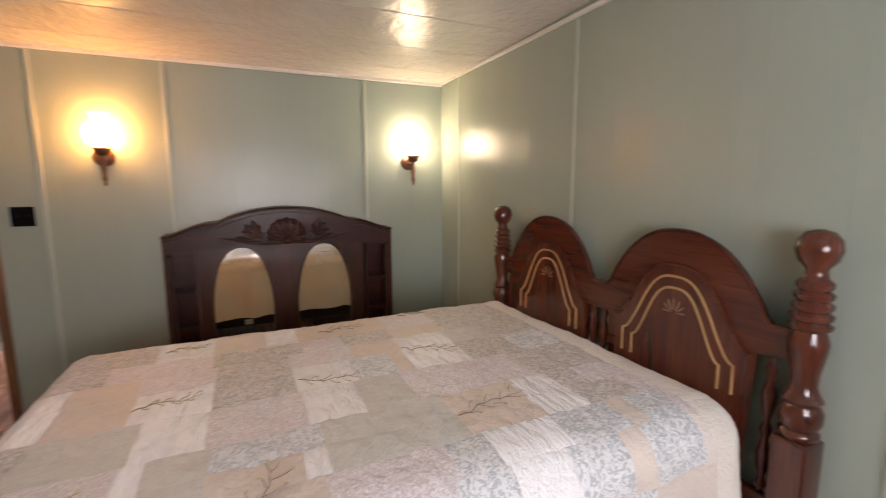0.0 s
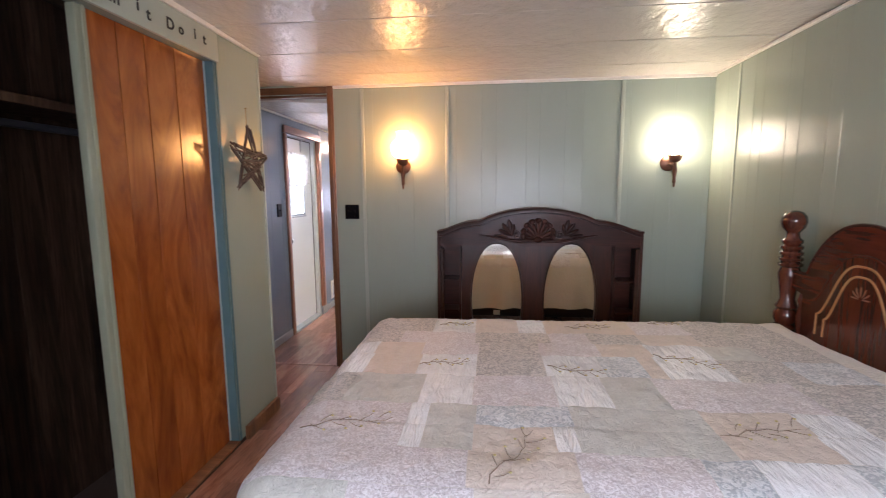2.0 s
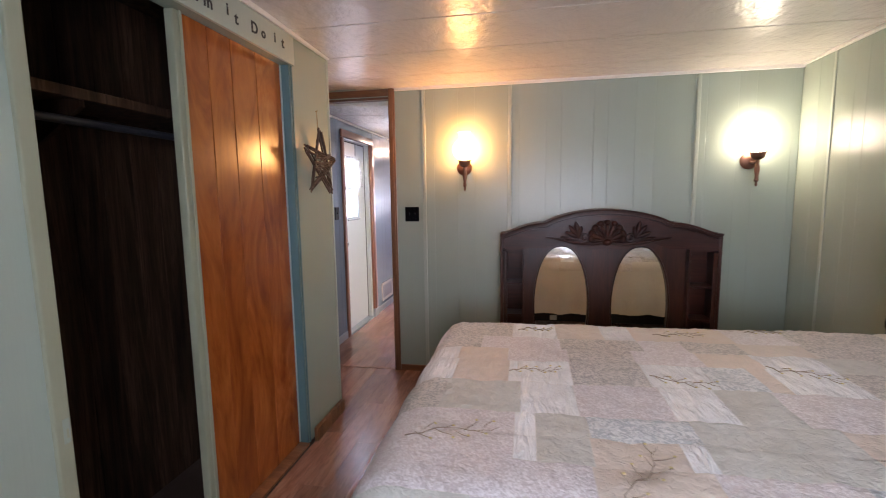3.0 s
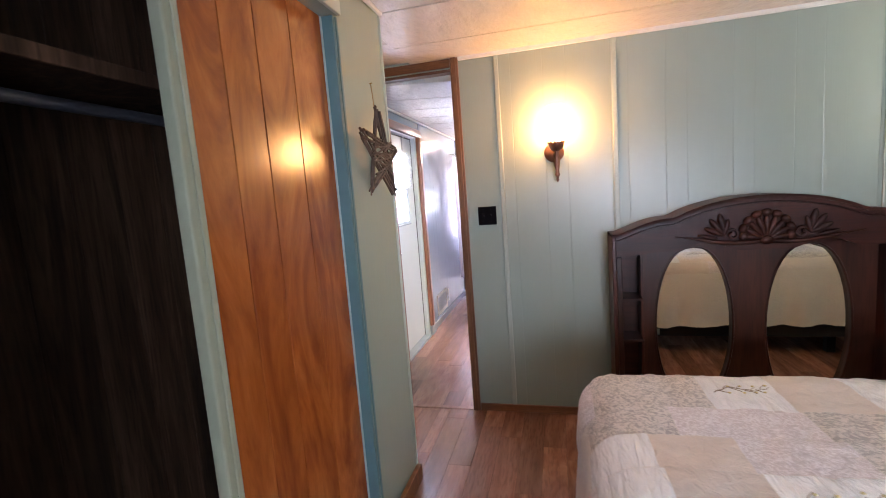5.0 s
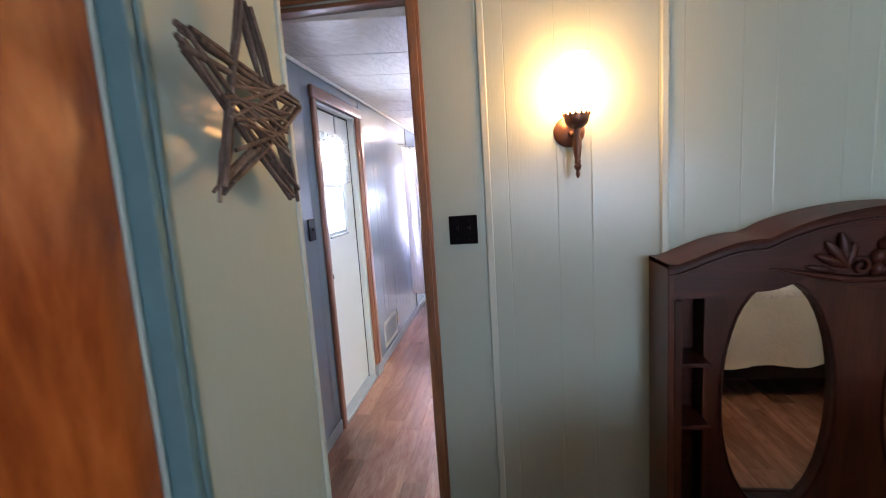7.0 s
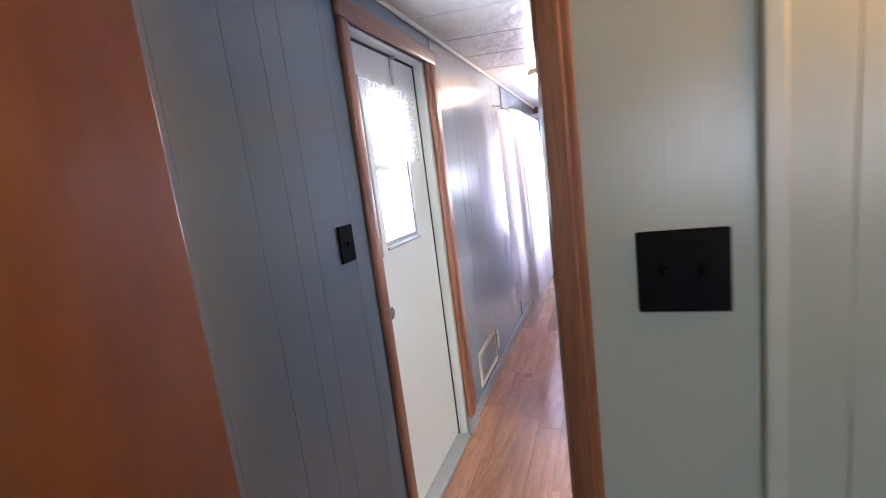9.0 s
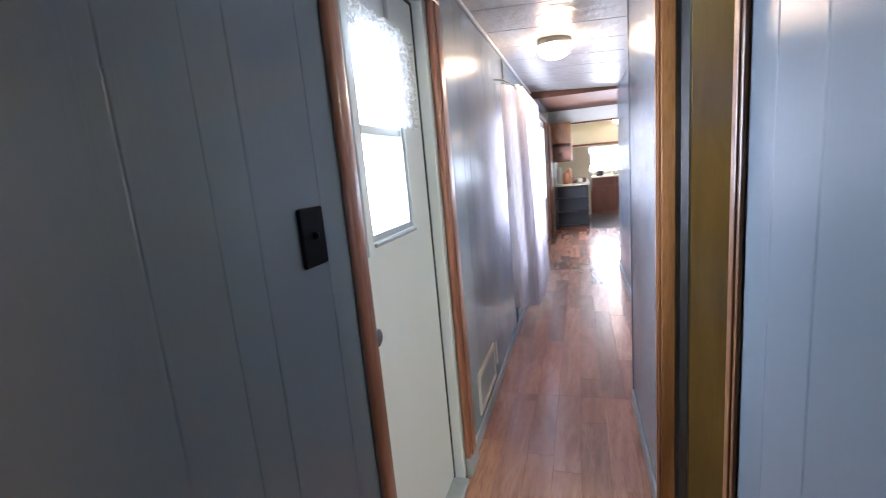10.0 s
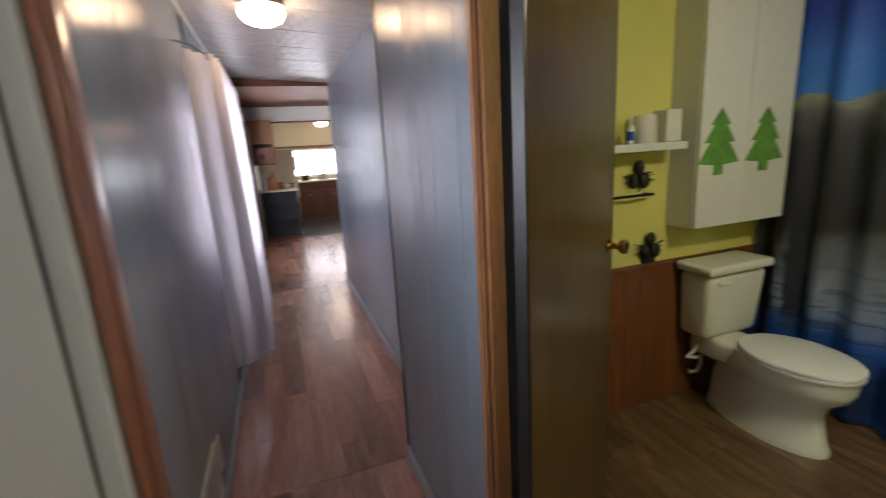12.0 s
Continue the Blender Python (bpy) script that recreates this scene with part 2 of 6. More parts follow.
FABRIC = {
    "cream": cloth("cream_cotton", (0.735, 0.675, 0.62)),
    "border": cloth("ivory_quilted_cotton", (0.755, 0.705, 0.635), None, 40, 0.5, 0.75),
    "white": cloth("white_satin", (0.95, 0.95, 0.955), None, 40, 0.5, 0.26, 300, 0.1, 0.9),
    "tan": cloth("tan_cotton", (0.695, 0.615, 0.545), (0.64, 0.565, 0.50), 18, 0.5, 0.6),
    "peach": cloth("peach_cotton", (0.705, 0.60, 0.515), (0.65, 0.55, 0.47), 14, 0.5, 0.5),
    "pink": cloth("mauve_crinkled_cotton", (0.62, 0.55, 0.55), (0.82, 0.775, 0.785), 62, 0.8, 0.45, 260, 0.3),
    "sage": cloth("grey_sage_cotton", (0.605, 0.59, 0.54), (0.50, 0.495, 0.455), 22, 0.45, 0.5),
    "leaf": cloth("grey_green_leaf_print", (0.69, 0.635, 0.585), (0.29, 0.285, 0.27), 48, 0.7),
    "damask": cloth("blue_grey_damask", (0.755, 0.765, 0.77), (0.36, 0.40, 0.43), 40, 0.75, 0.45),
    "mint": cloth("pale_grey_green_cotton", (0.638, 0.632, 0.589), (0.70, 0.695, 0.67), 24, 0.6, 0.45),
}


def lamp_glass(name, colour, power):
    """Opal glass of a lit lamp."""
    m, n, l, b = nodes_of(name)
    b.inputs["Base Color"].default_value = (0.9, 0.88, 0.82, 1)
    b.inputs["Roughness"].default_value = 0.3
    b.inputs["Emission Color"].default_value = (*colour, 1)
    b.inputs["Emission Strength"].default_value = power
    return m


FABRIC["white"].node_tree.nodes["Principled BSDF"].inputs["Sheen Weight"].default_value = 0.4
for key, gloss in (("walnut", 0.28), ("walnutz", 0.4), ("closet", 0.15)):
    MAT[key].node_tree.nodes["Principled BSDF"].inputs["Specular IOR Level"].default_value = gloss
MAT["switch"].node_tree.nodes["Principled BSDF"].inputs["Specular IOR Level"].default_value = 0.03
MAT["amber"] = lamp_glass("lit_amber_opal_glass", (1.0, 0.46, 0.13), 52)
MAT["warm"] = lamp_glass("lit_warm_opal_glass", (1.0, 0.82, 0.55), 35)
MAT["dome"] = lamp_glass("lit_dome_opal_glass", (1.0, 0.68, 0.42), 85)
# glow of the added bathroom fill lamp, strength set to brighten the room
MAT["bath_fill"] = lamp_glass("bathroom_fill_glow", (1.0, 0.92, 0.70), 265)

m, n, l, b = nodes_of("silvered_mirror")
b.inputs["Base Color"].default_value = (0.82, 0.83, 0.80, 1)
b.inputs["Metallic"].default_value, b.inputs["Roughness"].default_value = 1.0, 0.015
MAT["mirror"] = m
m, n, l, b = nodes_of("window_glass")
b.inputs["Base Color"].default_value = (1, 1, 1, 1)
b.inputs["Transmission Weight"].default_value, b.inputs["Roughness"].default_value = 1.0, 0.0
b.inputs["IOR"].default_value = 1.05
MAT["glass"] = m
m, n, l, b = nodes_of("overcast_daylight_backdrop")
b.inputs["Emission Color"].default_value = (0.93, 0.96, 1.0, 1)
b.inputs["Emission Strength"].default_value = 3.2
MAT["daylight"] = m


def sheer(name, colour, clear):
    """Thin white curtain: part clear, part translucent."""
    m, n, l, b = nodes_of(name)
    out = n["Material Output"]
    tr, tl, m1, m2 = (n.new(k) for k in ("ShaderNodeBsdfTransparent", "ShaderNodeBsdfTranslucent", "ShaderNodeMixShader", "ShaderNodeMixShader"))
    weave = noise_tex(n, l, coords(n, l, (120, 120, 12)), 1.0, 2)
    c = ramp(n, l, weave, [(0.3, dim(colour, 0.88)), (0.7, colour)])
    l.new(c, b.inputs["Base Color"])
    l.new(c, tl.inputs["Color"])
    b.inputs["Roughness"].default_value = 0.8
    m1.inputs[0].default_value, m2.inputs[0].default_value = 0.55, clear
    l.new(b.outputs[0], m1.inputs[1])
    l.new(tl.outputs[0], m1.inputs[2])
    l.new(m1.outputs[0], m2.inputs[1])
    l.new(tr.outputs[0], m2.inputs[2])
    l.new(m2.outputs[0], out.inputs["Surface"])
    return m


MAT["sheer"] = sheer("white_sheer_curtain", (0.93, 0.89, 0.92), 0.02)


def lace_mat():
    """White lace: a net with open eyes."""
    m, n, l, b = nodes_of("white_lace")
    out = n["Material Output"]
    tr, mx, tl, m1 = n.new("ShaderNodeBsdfTransparent"), n.new("ShaderNodeMixShader"), n.new("ShaderNodeBsdfTranslucent"), n.new("ShaderNodeMixShader")
    f = noise_tex(n, l, coords(n, l, (1, 1, 1)), 42, 2, 0.5, 1.5)
    l.new(ramp(n, l, f, [(0.46, (0.05,) * 3), (0.56, (0.8,) * 3)]), mx.inputs[0])
    b.inputs["Base Color"].default_value = (0.8, 0.8, 0.8, 1)
    tl.inputs["Color"].default_value = (0.85, 0.85, 0.85, 1)
    m1.inputs[0].default_value = 0.2
    l.new(b.outputs[0], m1.inputs[1])
    l.new(tl.outputs[0], m1.inputs[2])
    l.new(m1.outputs[0], mx.inputs[1])
    l.new(tr.outputs[0], mx.inputs[2])
    l.new(mx.outputs[0], out.inputs["Surface"])
    return m


MAT["lace"] = lace_mat()


def shower_print():
    """Printed lake view: blue sky, pale hills, dark shapes on the shore, blue water."""
    m, n, l, b = nodes_of("lake_view_print")
    tc = n.new("ShaderNodeTexCoord")
    sep = n.new("ShaderNodeSeparateXYZ")
    l.new(tc.outputs["Object"], sep.inputs["Vector"])

    def height(noise_fac, amount):
        add = n.new("ShaderNodeMath")
        add.operation, add.inputs[1].default_value = "MULTIPLY_ADD", amount
        l.new(noise_fac, add.inputs[0])
        l.new(sep.outputs["Z"], add.inputs[2])
        z = n.new("ShaderNodeMapRange")
        z.inputs["From Min"].default_value, z.inputs["From Max"].default_value = 0.5 * amount - 0.1, 2.0 + 0.5 * amount - 0.1
        l.new(add.outputs[0], z.inputs["Value"])
        return z.outputs["Result"]

    wob = noise_tex(n, l, coords(n, l, (1, 1.4, 2.4), False), 2.6, 5, 0.6, 0.6)
    c = ramp(n, l, height(wob, 0.3), [(0.08, (0.006, 0.03, 0.14)), (0.2, (0.015, 0.08, 0.33)), (0.26, (0.22, 0.29, 0.42)), (0.42, (0.34, 0.38, 0.45)), (0.47, (0.025, 0.025, 0.027)),
                                       (0.64, (0.022, 0.02, 0.02)), (0.68, (0.085, 0.085, 0.08)), (0.75, (0.12, 0.125, 0.11)), (0.79, (0.26, 0.27, 0.17)), (0.80, (0.03, 0.17, 0.60)), (1.0, (0.008, 0.03, 0.28))])
    shapes = noise_tex(n, l, coords(n, l, (1, 1, 0.42), False), 3.4, 4, 0.55, 0.9)
    band = ramp(n, l, height(wob, 0.25), [(0.2, (0, 0, 0)), (0.42, (0.75,) * 3), (0.55, (1, 1, 1)), (0.68, (0.95,) * 3), (0.78, (0.1,) * 3), (0.85, (0, 0, 0))])
    dark = ramp(n, l, shapes, [(0.56, (1, 1, 1)), (0.64, (0.7,) * 3), (0.72, (0, 0, 0))])
    c = mixed(n, l, mixed(n, l, 1.0, band, dark, "MULTIPLY"), c, (0.008, 0.008, 0.010))
    # two dark tapering shapes that reach down into the water
    side = n.new("ShaderNodeMath")
    side.operation, side.inputs[1].default_value = "MULTIPLY_ADD", 0.09
    l.new(noise_tex(n, l, coords(n, l, (1, 1, 1), False), 7.0, 3), side.inputs[0])
    l.new(sep.outputs["Y"], side.inputs[2])
    across = n.new("ShaderNodeMapRange")
    across.inputs["From Min"].default_value, across.inputs["From Max"].default_value = 0.295, 0.695
    l.new(side.outputs[0], across.inputs["Value"])
    legs = ramp(n, l, across.outputs["Result"], [(0.14, (0, 0, 0)), (0.2, (1, 1, 1)), (0.42, (1, 1, 1)), (0.47, (0, 0, 0)), (0.55, (0, 0, 0)), (0.6, (1, 1, 1)), (0.86, (1, 1, 1)), (0.92, (0, 0, 0))])
    reach = ramp(n, l, height(wob, 0.1), [(0.17, (0, 0, 0)), (0.24, (0.95,) * 3), (0.5, (0.95,) * 3), (0.56, (0, 0, 0))])
    c = mixed(n, l, mixed(n, l, 1.0, legs, reach, "MULTIPLY"), c, (0.006, 0.006, 0.009))
    ripples = noise_tex(n, l, coords(n, l, (1, 3, 26), False), 1.0, 4, 0.6, 0.6)
    low = ramp(n, l, height(wob, 0.1), [(0.08, (0.7,) * 3), (0.33, (0.55,) * 3), (0.42, (0, 0, 0))])
    c = mixed(n, l, mixed(n, l, 1.0, low, ramp(n, l, ripples, [(0.5, (0, 0, 0)), (0.6, (1, 1, 1))]), "MULTIPLY"), c, (0.004, 0.014, 0.06))
    l.new(c, b.inputs["Base Color"])
    b.inputs["Roughness"].default_value = 0.42
    return m


MAT["lake"] = shower_print()

# ---- mesh helpers ----
BASE = {}


def box(bm, x0, x1, y0, y1, z0, z1, bevel=0.0, seg=2):
    vs = [bm.verts.new((x, y, z)) for x in (x0, x1) for y in (y0, y1) for z in (z0, z1)]
    fs = [bm.faces.new([vs[i] for i in q]) for q in ((0, 1, 3, 2), (4, 6, 7, 5), (0, 4, 5, 1), (2, 3, 7, 6), (0, 2, 6, 4), (1, 5, 7, 3))]
    if bevel:
        es = list({e for f in fs for e in f.edges})
        bmesh.ops.bevel(bm, geom=es, offset=bevel, segments=seg, profile=0.5, affect="EDGES")
    return bm


def solid(*args, **kw):
    return box(bmesh.new(), *args, **kw)


def lathe(bm, profile, centre=(0, 0, 0), turn=None, seg=20):
    """profile: (radius, height) from the bottom up."""
    turn = turn or Matrix.Identity(4)
    rings = []
    for r, h in profile:
        ring = []
        for k in range(seg):
            a = 2 * math.pi * k / seg
            ring.append(bm.verts.new(Vector(centre) + turn @ Vector((r * math.cos(a), r * math.sin(a), h))))
        rings.append(ring)
    for a, b2 in zip(rings, rings[1:]):
        for k in range(seg):
            bm.faces.new((a[k], a[(k + 1) % seg], b2[(k + 1) % seg], b2[k]))
    bm.faces.new(rings[0][::-1])
    bm.faces.new(rings[-1])
    return bm


def tube(bm, pts, radius, seg=6):
    """A round bar along points; radius a number or one for each point."""
    pts = [Vector(p) for p in pts]
    rad = radius if isinstance(radius, (list, tuple)) else [radius] * len(pts)
    rings, side = [], None
    for i, p in enumerate(pts):
        way = (pts[min(i + 1, len(pts) - 1)] - pts[max(i - 1, 0)]).normalized()
        ref = side or (Vector((0, 0, 1)) if abs(way.z) < 0.9 else Vector((1, 0, 0)))
        side = (ref - way * ref.dot(way)).normalized()
        up = way.cross(side)
        rings.append([bm.verts.new(p + (side * math.cos(2 * math.pi * k / seg) + up * math.sin(2 * math.pi * k / seg)) * rad[i]) for k in range(seg)])
    for a, b2 in zip(rings, rings[1:]):
        for k in range(seg):
            bm.faces.new((a[k], a[(k + 1) % seg], b2[(k + 1) % seg], b2[k]))
    bm.faces.new(rings[0][::-1])
    bm.faces.new(rings[-1])
    return bm


def cutout(bm, outer, holes, put, depth):
    """A board cut from an outline with holes. put turns (u, v) into a place; depth is the vector through the board."""
    edges = []
    for loop in (outer, *holes):
        vs = [bm.verts.new(put(u, v)) for u, v in loop]
        edges += [bm.edges.new((vs[i], vs[(i + 1) % len(vs)])) for i in range(len(vs))]
    made = bmesh.ops.triangle_fill(bm, use_beauty=True, edges=edges)
    faces = [g for g in made["geom"] if isinstance(g, bmesh.types.BMFace)]
    ext = bmesh.ops.extrude_face_region(bm, geom=faces)
    bmesh.ops.translate(bm, verts=[g for g in ext["geom"] if isinstance(g, bmesh.types.BMVert)], vec=depth)
    bmesh.ops.recalc_face_normals(bm, faces=bm.faces[:])
    return bm


def blob(bm, centre, rx, ry, rz, turn=None, seg=10, rings=6):
    turn = turn or Matrix.Identity(4)
    rows = []
    for i in range(1, rings):
        a = math.pi * i / rings
        rows.append([bm.verts.new(Vector(centre) + turn @ Vector((rx * math.sin(a) * math.cos(2 * math.pi * k / seg), ry * math.sin(a) * math.sin(2 * math.pi * k / seg), -rz * math.cos(a)))) for k in range(seg)])
    lo, hi = bm.verts.new(Vector(centre) + turn @ Vector((0, 0, -rz))), bm.verts.new(Vector(centre) + turn @ Vector((0, 0, rz)))
    for k in range(seg):
        bm.faces.new((lo, rows[0][(k + 1) % seg], rows[0][k]))
        bm.faces.new((hi, rows[-1][k], rows[-1][(k + 1) % seg]))
        for a, b2 in zip(rows, rows[1:]):
            bm.faces.new((a[k], a[(k + 1) % seg], b2[(k + 1) % seg], b2[k]))
    return bm


def mesh_of(name, bm, material, smooth=None):
    me = bpy.data.meshes.new(name)
    bmesh.ops.recalc_face_normals(bm, faces=bm.faces[:])
    bm.to_mesh(me)
    bm.free()
    for mt in material if isinstance(material, (list, tuple)) else [material]:
        me.materials.append(mt)
    if smooth:
        me.shade_smooth()
        me.set_sharp_from_angle(angle=radians(smooth))
    return me


def part(name, bm, material, parent=None, label="", smooth=None):
    """One mesh object, given in world coordinates, under a thing or a part."""
    if parent is not None:
        bmesh.ops.translate(bm, verts=bm.verts[:], vec=-BASE[parent])
    ob = new(name, mesh_of(name, bm, material, smooth))
    BASE[ob] = BASE[parent].copy() if parent is not None else Vector()
    if parent is not None:
        ob.parent = parent
    return tagged(ob, label)


def thing(name, base, label, category, group="", kind=""):
    ob = new(name)
    ob.empty_display_size = 0.1
    ob.location = base
    BASE[ob] = Vector(base)
    return tagged(ob, label, category, group, kind)


def structure(name, bm, material, label="", category="", smooth=None):
    return tagged(part(name, bm, material, None, "", smooth), label, category, "", "structure")

# ---- ground and outside ----
g = bmesh.new()
box(g, -400, 400, -400, 400, -0.95, -0.75)
tagged(part("ground", g, MAT["soil"]), "dry grassy ground around the home", "ground", "", "structure")
for name, b6 in (("backdrop_1", (XW - 3.0, XW - 2.98, 2.0, 13.5, -0.7, 4.5)), ("backdrop_2", (-4, 4, YK + 3.0, YK + 3.02, -0.7, 4.5)), ("backdrop_3", (-3, 4, YS - 3.02, YS - 3.0, -0.7, 4.5))):
    structure(name, solid(*b6), MAT["daylight"], "bright overcast daylight outside a window", "backdrop")

# ---- floor, walls, ceilings ----
f = bmesh.new()
box(f, XW - 0.1, XE + 0.1, YS - 0.1, YK + 0.1, -0.3, -0.008)
floor = structure("floor", f, MAT["under"], "brown wood-look plank floor through the rooms", "floor")


def wall(name, boxes, material, label):
    bm = bmesh.new()
    for b6 in boxes:
        box(bm, *b6)
    return structure(name, bm, material, label, "wall")


TH = 0.006
w_north = wall("wall_north", [(-1.28, XE, YN + TH, 3.58, 0, 2.42), (XW, -1.28, YN + TH, 3.58, 2.24, 2.42)], MAT["green"], "sage green panelled bedroom wall with battens")
w_east = wall("wall_east", [(XE + TH, XE + 0.1, YS - 0.1, 9.1, 0, 2.45)], MAT["green"], "sage green panelled bedroom wall behind the bed")
w_south = wall("wall_south", [(XW, -0.35, YS - 0.1, YS, 0, 2.45), (0.95, XE, YS - 0.1, YS, 0, 2.45), (-0.35, 0.95, YS - 0.1, YS, 0, 0.95), (-0.35, 0.95, YS - 0.1, YS, 1.9, 2.45)], MAT["green"], "sage green bedroom wall with a window")
w_closet = wall("wall_closet", [(-1.57, XC, YS, 0.926, 0, 2.45), (-1.57, XC, 0.926, 2.30, 2.171, 2.45), (XW, -1.57, 2.66, 2.712, 0, 2.45)], MAT["green"], "sage green closet wall with a wide opening")
structure("wall_star", cutout(bmesh.new(), [(-1.57, 2.30), (-1.498, 2.30), (XC, 2.712), (-1.57, 2.712)], [], lambda u, v: (u, v, 0), (0, 0, 2.45)), MAT["green"], "sage green end of the closet wall", "wall")
w_west = wall("wall_west", [(XW - 0.1, XW - TH, YS - 0.1, 4.285, 0, 2.45), (XW - 0.1, XW - TH, 4.285, 5.065, 2.06, 2.45), (XW - 0.1, XW - TH, 5.065, 6.85, 0, 2.45),
                            (XW - 0.1, XW - TH, 6.85, 8.1, 0, 0.85), (XW - 0.1, XW - TH, 6.85, 8.1, 1.8, 2.45), (XW - 0.1, XW - TH, 8.1, 9.85, 0, 2.45),
                            (XW - 0.1, XW - TH, 9.85, 11.5, 2.03, 2.45), (XW - 0.1, XW - TH, 11.5, YK, 0, 2.45)], MAT["blue"], "blue-grey panelled hallway wall with a door and a window")
w_hall = wall("wall_hall", [(XH + TH, -1.15, 3.58, 4.158, 0, 2.42), (XH + TH, -1.15, 4.158, 4.918, 2.03, 2.42), (XH + TH, -1.15, 4.918, YB, 0, 2.42)], MAT["blue"], "blue-grey panelled hallway wall beside the bathroom door")
w_bath = wall("wall_bathroom", [(XH + TH, XE, YB, 5.845, 0, 2.42)], MAT["yellow"], "lime yellow bathroom wall above dark wood wainscot")
w_far = wall("wall_hall_far", [(XF + TH, -0.94, 5.845, 9.05, 0, 2.42), (-0.94, XE, 8.97, 9.05, 0, 2.42)], MAT["blue"], "blue-grey panelled wall along the far hallway")
w_bathside = wall("wall_bathroom_east", [(1.56, XE, 3.58, YB, 0, 2.42), (-1.15, XE, 3.58, 3.60, 0, 2.42)], MAT["yellow"], "lime yellow bathroom wall")
w_living = wall("wall_living", [(XE, XE + 0.1, 9.1, YK, 0, 2.45)], MAT["cream"], "cream wall of the living room")
w_kitchen = wall("wall_kitchen", [(XW, -1.3, YK, YK + 0.1, 0, 2.45), (0.2, XE, YK, YK + 0.1, 0, 2.45), (-1.3, 0.2, YK, YK + 0.1, 0, 0.96), (-1.3, 0.2, YK, YK + 0.1, 1.62, 2.45)], MAT["cream"], "cream kitchen wall with a wide window")
w_header = wall("wall_header", [(XW, XE, 12.55, 12.65, 2.04, 2.45)], MAT["cove"], "white header over the kitchen opening")
structure("beam", solid(XW, XE, 12.535, 12.55, 2.025, 2.055), MAT["trimx"], "dark wood edge strip on the header", "trim")


def boards(z, x0, x1, y0, y1, step, first, slope_x=0.0, slope_y=0.0, thick=0.09):
    """Ceiling boards across the room with a narrow groove between them, in one mesh."""
    bm = bmesh.new()
    edges = [y0]
    y = first
    while y < y1 - 0.05:
        if y > y0 + 0.05:
            edges.append(y)
        y += step
    edges.append(y1)
    for a, b2 in zip(edges, edges[1:]):
        box(bm, x0, x1, a + 0.002, b2 - 0.002, 0, 0.02, 0.005, 1)
    box(bm, x0, x1, y0, y1, 0.008, thick)
    for v in bm.verts:
        v.co.z += z + slope_x * (v.co.x - x0) + slope_y * (v.co.y - y0)
    return bm


structure("ceiling", boards(2.415, XC - 0.1, XE + 0.05, YS, YN + 0.06, 0.462, -1.0 + 0.012, 0.0, -0.0245), MAT["ceil"], "glossy textured off-white ceiling boards", "ceiling")
structure("ceiling_recess", boards(2.315, XW, XC - 0.1, 2.712, YN + 0.06, 0.46, 3.1), MAT["ceil"], "off-white ceiling boards over the door recess", "ceiling")
structure("ceiling_hall", boards(2.225, XW, XF + 0.02, YN + 0.07, 9.05, 0.44, 3.6, -0.055), MAT["ceil"], "glossy textured off-white hallway ceiling", "ceiling")
structure("ceiling_bathroom", solid(-1.15, XE, 3.6, YB, 2.2, 2.3), MAT["cove"], "white bathroom ceiling", "ceiling")
structure("ceiling_living", solid(XW, XE, 9.05, 12.56, 2.30, 2.4), MAT["ceilwood"], "stained wood ceiling beyond the hallway", "ceiling")
structure("ceiling_kitchen", solid(XW, XE, 12.65, YK, 2.2, 2.3), MAT["cove"], "cream kitchen ceiling", "ceiling")
structure("ceiling_end_strip", solid(XW, XF, 9.03, 9.07, 2.138, 2.40), MAT["ceilwood"], "dark wood edge where the hallway ceiling ends", "trim")
structure("roof", solid(XW - 0.3, XE + 0.3, YS - 0.3, YK + 0.3, 2.47, 2.55), MAT["siding"], "flat metal roof", "roof")

# panelling: upright boards with a fine groove between them, on the wall cores
unit_board = {}


def board_mesh(mat_key):
    if mat_key not in unit_board:
        bm = cutout(bmesh.new(), [(-0.5, TH), (-0.5, 0.0009), (-0.484, 0), (0.484, 0), (0.5, 0.0009), (0.5, TH)], [], lambda u, v: (u, v, 0), (0, 0, 1))
        unit_board[mat_key] = mesh_of("panel_board", bm, MAT[mat_key])
    return unit_board[mat_key]


def panelling(parent, mat_key, start, end, z0, z1, place, spin, widths, gap=0.0002):
    """Boards of repeating widths from start to end; place(u) is the foot of a board's middle on the wall face."""
    u, k = start, 0
    while u < end - 0.01:
        w = min(widths[k % len(widths)], end - u)
        if end - u - w < 0.03:
            w = end - u
        ob = new("panel_board", board_mesh(mat_key))
        ob.location = (*place(u + w / 2), z0)
        ob.rotation_euler = (0, 0, radians(spin))
        ob.scale = ((w - gap), 1, z1 - z0)
        ob.parent = parent
        u, k = u + w, k + 1


ROOM = (0.23, 0.10, 0.19, 0.13, 0.25, 0.09, 0.20, 0.11)
HALL = (0.10, 0.20, 0.13, 0.09, 0.21, 0.16)
panelling(w_north, "green", -1.275, XE, 0.0, 2.295, lambda u: (u, YN), 0, ROOM)
panelling(w_east, "green", YS, YN - 0.002, 0.0, 2.298, lambda u: (XE, u), -90, ROOM)
panelling(w_west, "blue", 3.40, 4.224, 0.0, 2.215, lambda u: (XW, u), 90, HALL)
panelling(w_west, "blue", 5.17, 6.90, 0.0, 2.215, lambda u: (XW, u), 90, HALL)
panelling(w_west, "blue", 8.12, 9.80, 0.0, 2.215, lambda u: (XW, u), 90, HALL)
panelling(w_west, "blue", 6.91, 8.1, 0.0, 0.85, lambda u: (XW, u), 90, HALL)
